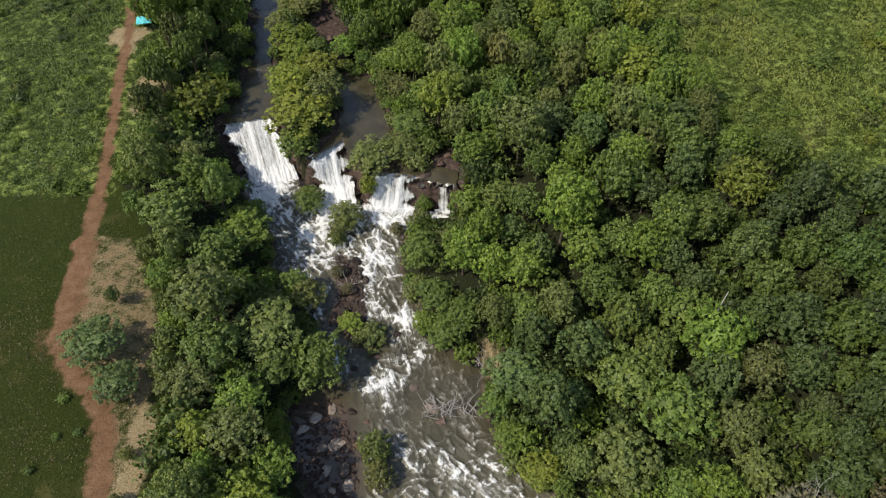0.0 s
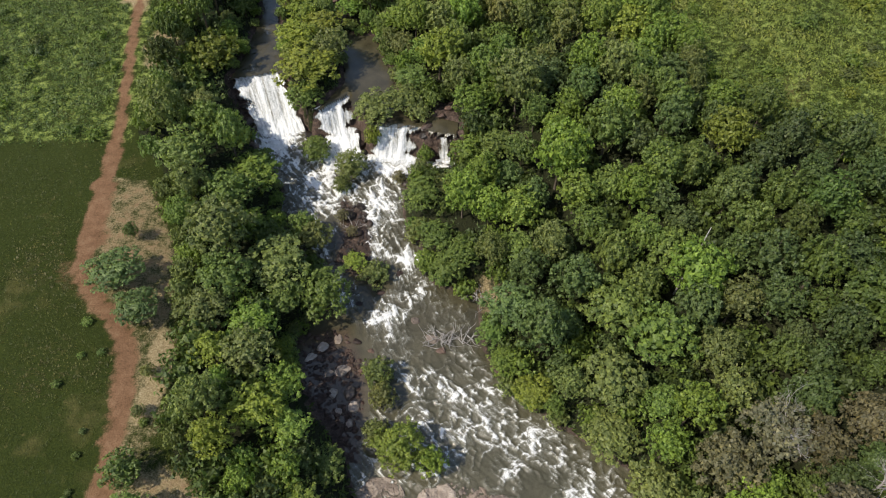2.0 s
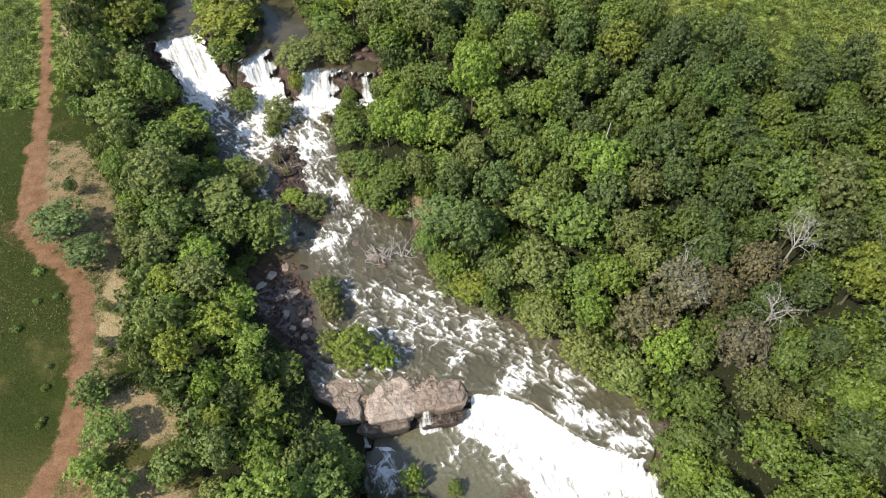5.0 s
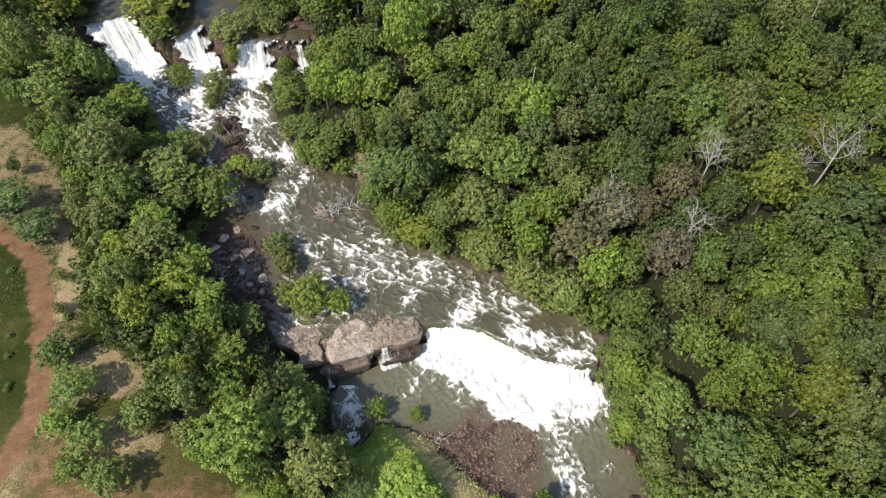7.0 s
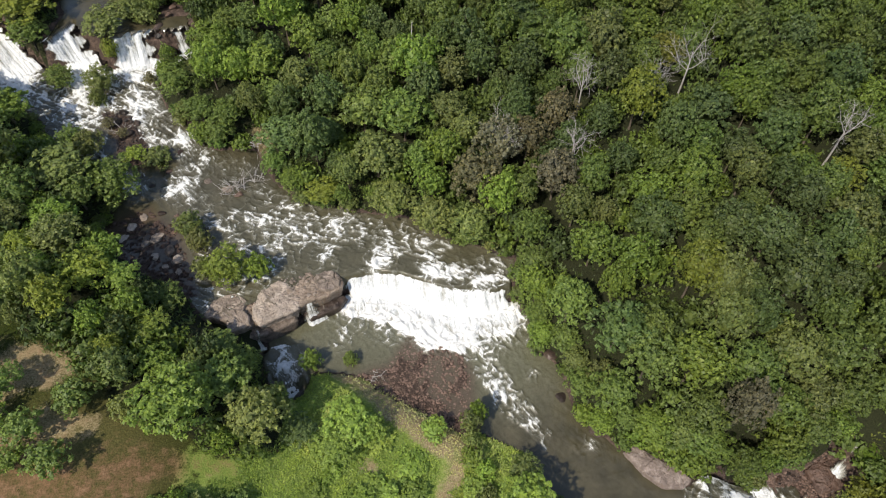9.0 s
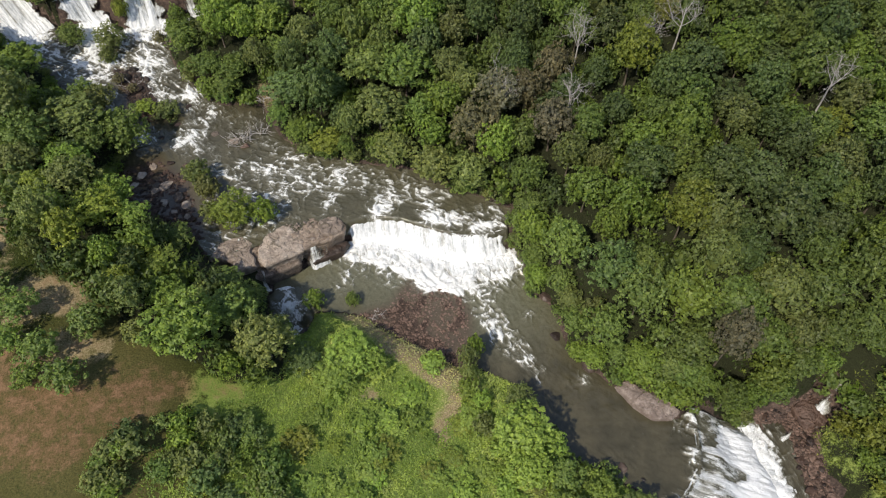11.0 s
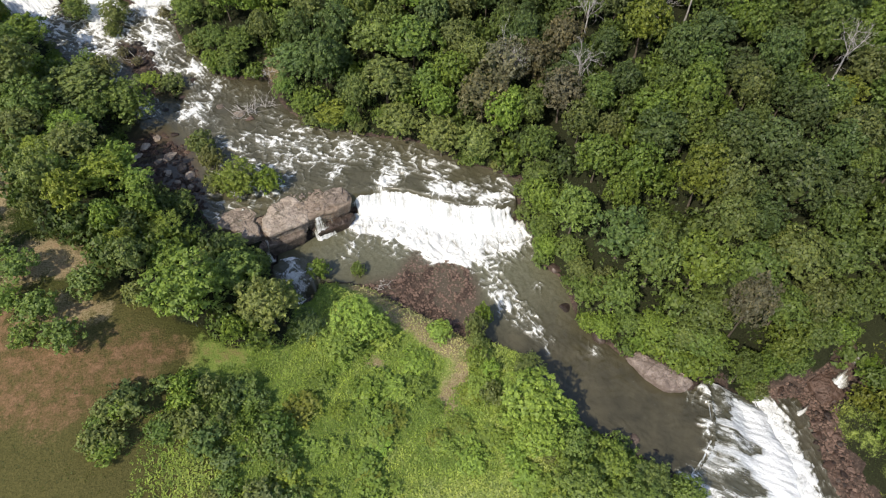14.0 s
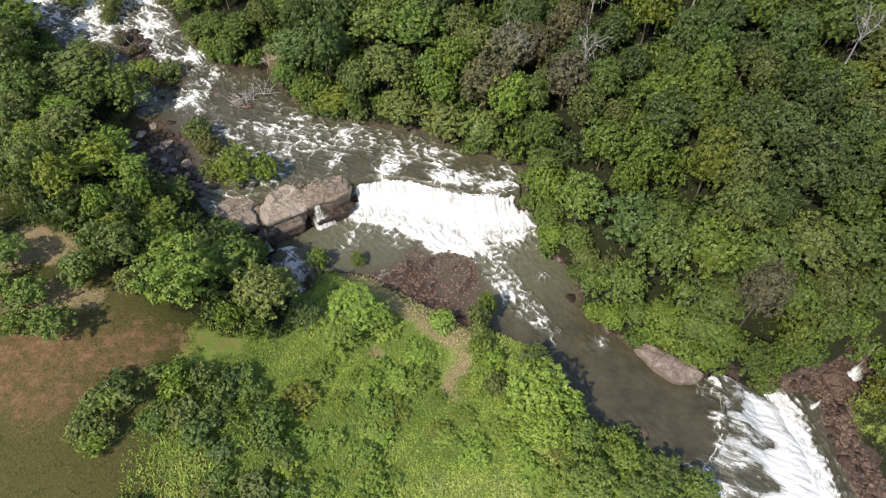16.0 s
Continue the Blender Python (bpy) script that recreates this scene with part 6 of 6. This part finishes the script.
def meadow_ground(x, y):
    return open_ground(x, y) & (line_distance(x, y, [(4.0, 0.8), (7, -4.4), (11.5, -11.2), (16, -17.2)]) > 2.2) & ((x > -15) | (y < -12)) & ~inside(x, y, BROWN)


TALL = [(0.145, 0.215, 0.040), (0.210, 0.290, 0.052), (0.285, 0.355, 0.078), (0.390, 0.430, 0.140)]
HILL = [(0.10, 0.145, 0.028), (0.13, 0.17, 0.032), (0.165, 0.20, 0.042), (0.21, 0.23, 0.06)]
LUSH = [(0.062, 0.105, 0.022), (0.084, 0.130, 0.026), (0.105, 0.150, 0.030)]
# SHORT is dimmed with the field's ground colour, for the same cloud shadow.
SHORT = [(0.036, 0.052, 0.007), (0.050, 0.066, 0.008), (0.072, 0.082, 0.012), (0.115, 0.102, 0.036)]
tufts("meadow_grass", 55000, -27, 34, -48, 4, 0.30, TALL, "tall bright green meadow grass in uneven patches", meadow_ground)
tufts("field_grass", 16000, -78, -24, -36, 68, 0.22, SHORT, "short grazed grass with drier patches", thin_on_brown)
tufts("hillside_grass", 30000, 34, 118, 56, 145, 0.46, HILL, "rough yellow-green hillside grass", open_ground)
tufts("west_grass", 32000, -108, -52, 67, 145, 0.36, LUSH, "lush green overgrowth of the west field", open_ground)


def on_path(x, y):
    return inside(x, y, BARE[7]) | (line_distance(x, y, [(4.0, 0.8), (7, -4.4), (11.5, -11.2), (16, -17.2)]) < 2.0)


tufts("path_grass", 3000, 2, 20, -27, 3, 0.2, [(0.26, 0.27, 0.09), (0.33, 0.33, 0.13), (0.42, 0.39, 0.20)], "dry pale grass trodden along the footpath", on_path)
tufts("slope_grass", 5000, 55, 84, -64, -38, 0.32, HILL, "bright yellow-green grass on the slope beside the red boulders", open_ground)


def in_forest(x, y):
    good = inside(x, y, FOREST_WEST) | inside(x, y, FOREST_EAST)
    for p in BARE + ROCKY + [SHELF]:
        good &= ~inside(x, y, p)
    return good


# Blade colours lowered well below leaf green, painting in the dark of the gaps.
tufts("undergrowth", 16000, -54, 110, -44, 140, 0.42, [(0.03, 0.045, 0.016), (0.048, 0.07, 0.02), (0.07, 0.10, 0.026)], "leafy undergrowth below the forest trees", in_forest)


def by_water(x, y):
    return in_forest(x, y) & (river_distance(x, y) < 7)


# These tones are lowered likewise, with forest shade put into the colour.
tufts("bank_growth", 11000, -50, 72, -46, 110, 0.55, [(0.05, 0.075, 0.022), (0.075, 0.11, 0.028), (0.10, 0.14, 0.034)], "leafy low growth along the wooded river banks", by_water)


# ---- dead trees, driftwood, the camp's awning ----
def branches(r, start, way, length, thick, depth, out):
    """Grows a bare limb and its forks into a list of tubes."""
    pts, p, d = [start], np.array(start, float), np.array(way, float)
    for _ in range(4):
        d = d + r.normal(0, 0.16, 3) + (0, 0, 0.05)
        d /= np.linalg.norm(d)
        p = p + d * length / 4
        pts.append(p.copy())
    out.append(tube(pts, thick * np.linspace(1, 0.45, 5), 4))
    if depth:
        for k in range(4 if depth > 2 else 3):
            q = pts[2 + k % 3]
            w = d + r.normal(0, 0.62, 3)
            branches(r, q, w / np.linalg.norm(w), length * r.uniform(0.5, 0.75), thick * 0.5, depth - 1, out)


def dead_tree(x, y, top, seed, spread=1.0, words="bare grey dead tree rising out of the forest canopy"):
    r = np.random.default_rng(seed)
    foot = float(ground_at(x, y))
    tall = top - foot
    root = new("dead_tree")
    root.matrix_basis = Matrix.Translation((x, y, foot))
    fork = tall * 0.45
    part("trunk", build_mesh("trunk", *tube([(0, 0, -0.4), (0.1, 0, fork * 0.5), (0.2, 0.1, fork), (0.15, 0.2, fork * 1.5)], (0.2, 0.16, 0.13, 0.07), 7), MAT_GREY), root)
    for k in range(6):
        out = []
        a = k * 1.05 + r.uniform(-0.3, 0.3)
        branches(r, np.array([0.18, 0.12, fork * r.uniform(0.9, 1.45)]), np.array([0.6 * spread * math.cos(a), 0.6 * spread * math.sin(a), 0.9]), tall * 0.27, 0.075, 3, out)
        v, f = join(out)
        part("branch", build_mesh("branch", v, f, MAT_GREY), root)
    return tagged(root, words, "dead tree", "dead trees")


for k, (x, y, top, spread) in enumerate(DEAD):
    dead_tree(x, y, top, 500 + k, spread)


def driftwood(x, y, z, n, reach, seed, words):
    r = np.random.default_rng(seed)
    root = new("driftwood_pile")
    root.matrix_basis = Matrix.Translation((x, y, z))
    for k in range(n):
        out = []
        a = r.uniform(0, 6.28)
        start = np.array([r.normal(0, reach * 0.35), r.normal(0, reach * 0.3), r.uniform(0.0, 0.7)])
        branches(r, start, np.array([math.cos(a), math.sin(a), r.uniform(-0.05, 0.3)]), reach * r.uniform(0.4, 1.1), 0.065, 1, out)
        v, f = join(out)
        part("branch", build_mesh("branch", v, f, MAT_GREY), root)
    return tagged(root, words, "driftwood", "driftwood")


leaning = new("dead_tree")
leaning.matrix_basis = Matrix.Translation((34.6, 45.0, float(ground_at(34.6, 45.0))))
part("trunk", build_mesh("trunk", *tube([(0, 0, -0.4), (0.5, 0.5, 3.0), (1.3, 1.4, 7.5), (2.2, 2.6, 12.5)], (0.17, 0.14, 0.11, 0.06), 7), MAT_GREY), leaning)
tagged(leaning, "pale bare trunk leaning out of the forest", "dead tree", "dead trees")

driftwood(-0.4, 38.2, -0.9, 26, 2.4, 601, "tangle of grey driftwood stranded in the rapids")
driftwood(3.0, 38.6, -0.7, 9, 2.4, 602, "fallen bare branches reaching from the bank into the water")
driftwood(5.6, 44.4, 0.6, 9, 2.2, 603, "exposed roots and dry branches on a slumped bank")
driftwood(-14.6, 58.6, 0.6, 8, 1.8, 604, "driftwood caught on a stony island")
driftwood(8.4, -1.6, -5.6, 6, 1.6, 605, "driftwood on the muddy bank of the pool")


def awning(x, y):
    z = float(ground_at(x, y))
    root = new("awning")
    root.matrix_basis = pose(x, y, z, 0, 0, 14)
    n = 9
    u, w = (a.ravel() for a in np.meshgrid(np.linspace(-1, 1, n), np.linspace(-1, 1, n), indexing="ij"))
    h = 2.5 - 0.75 * np.maximum(np.abs(u), np.abs(w)) - 0.12 * np.sin(u * 3.1) ** 2
    v = np.stack([u * 1.45, w * 1.45, h], 1)
    f = grid_faces(n, n)
    under = v - (0, 0, 0.02)
    part("canopy", build_mesh("canopy", np.vstack([v, under]), np.vstack([f, f[:, ::-1] + len(v)]), MAT_TARP, soft=False), root, "turquoise cloth canopy")
    for a, b in itertools.product((-1, 1), repeat=2):
        part("pole", build_mesh("pole", *tube([(a * 1.38, b * 1.38, -0.2), (a * 1.38, b * 1.38, 1.78)], (0.04, 0.035), 6), MAT_POLE), root)
    tagged(root, "turquoise cloth awning on four poles beside the track", "awning")


awning(-57.6, 112.0)
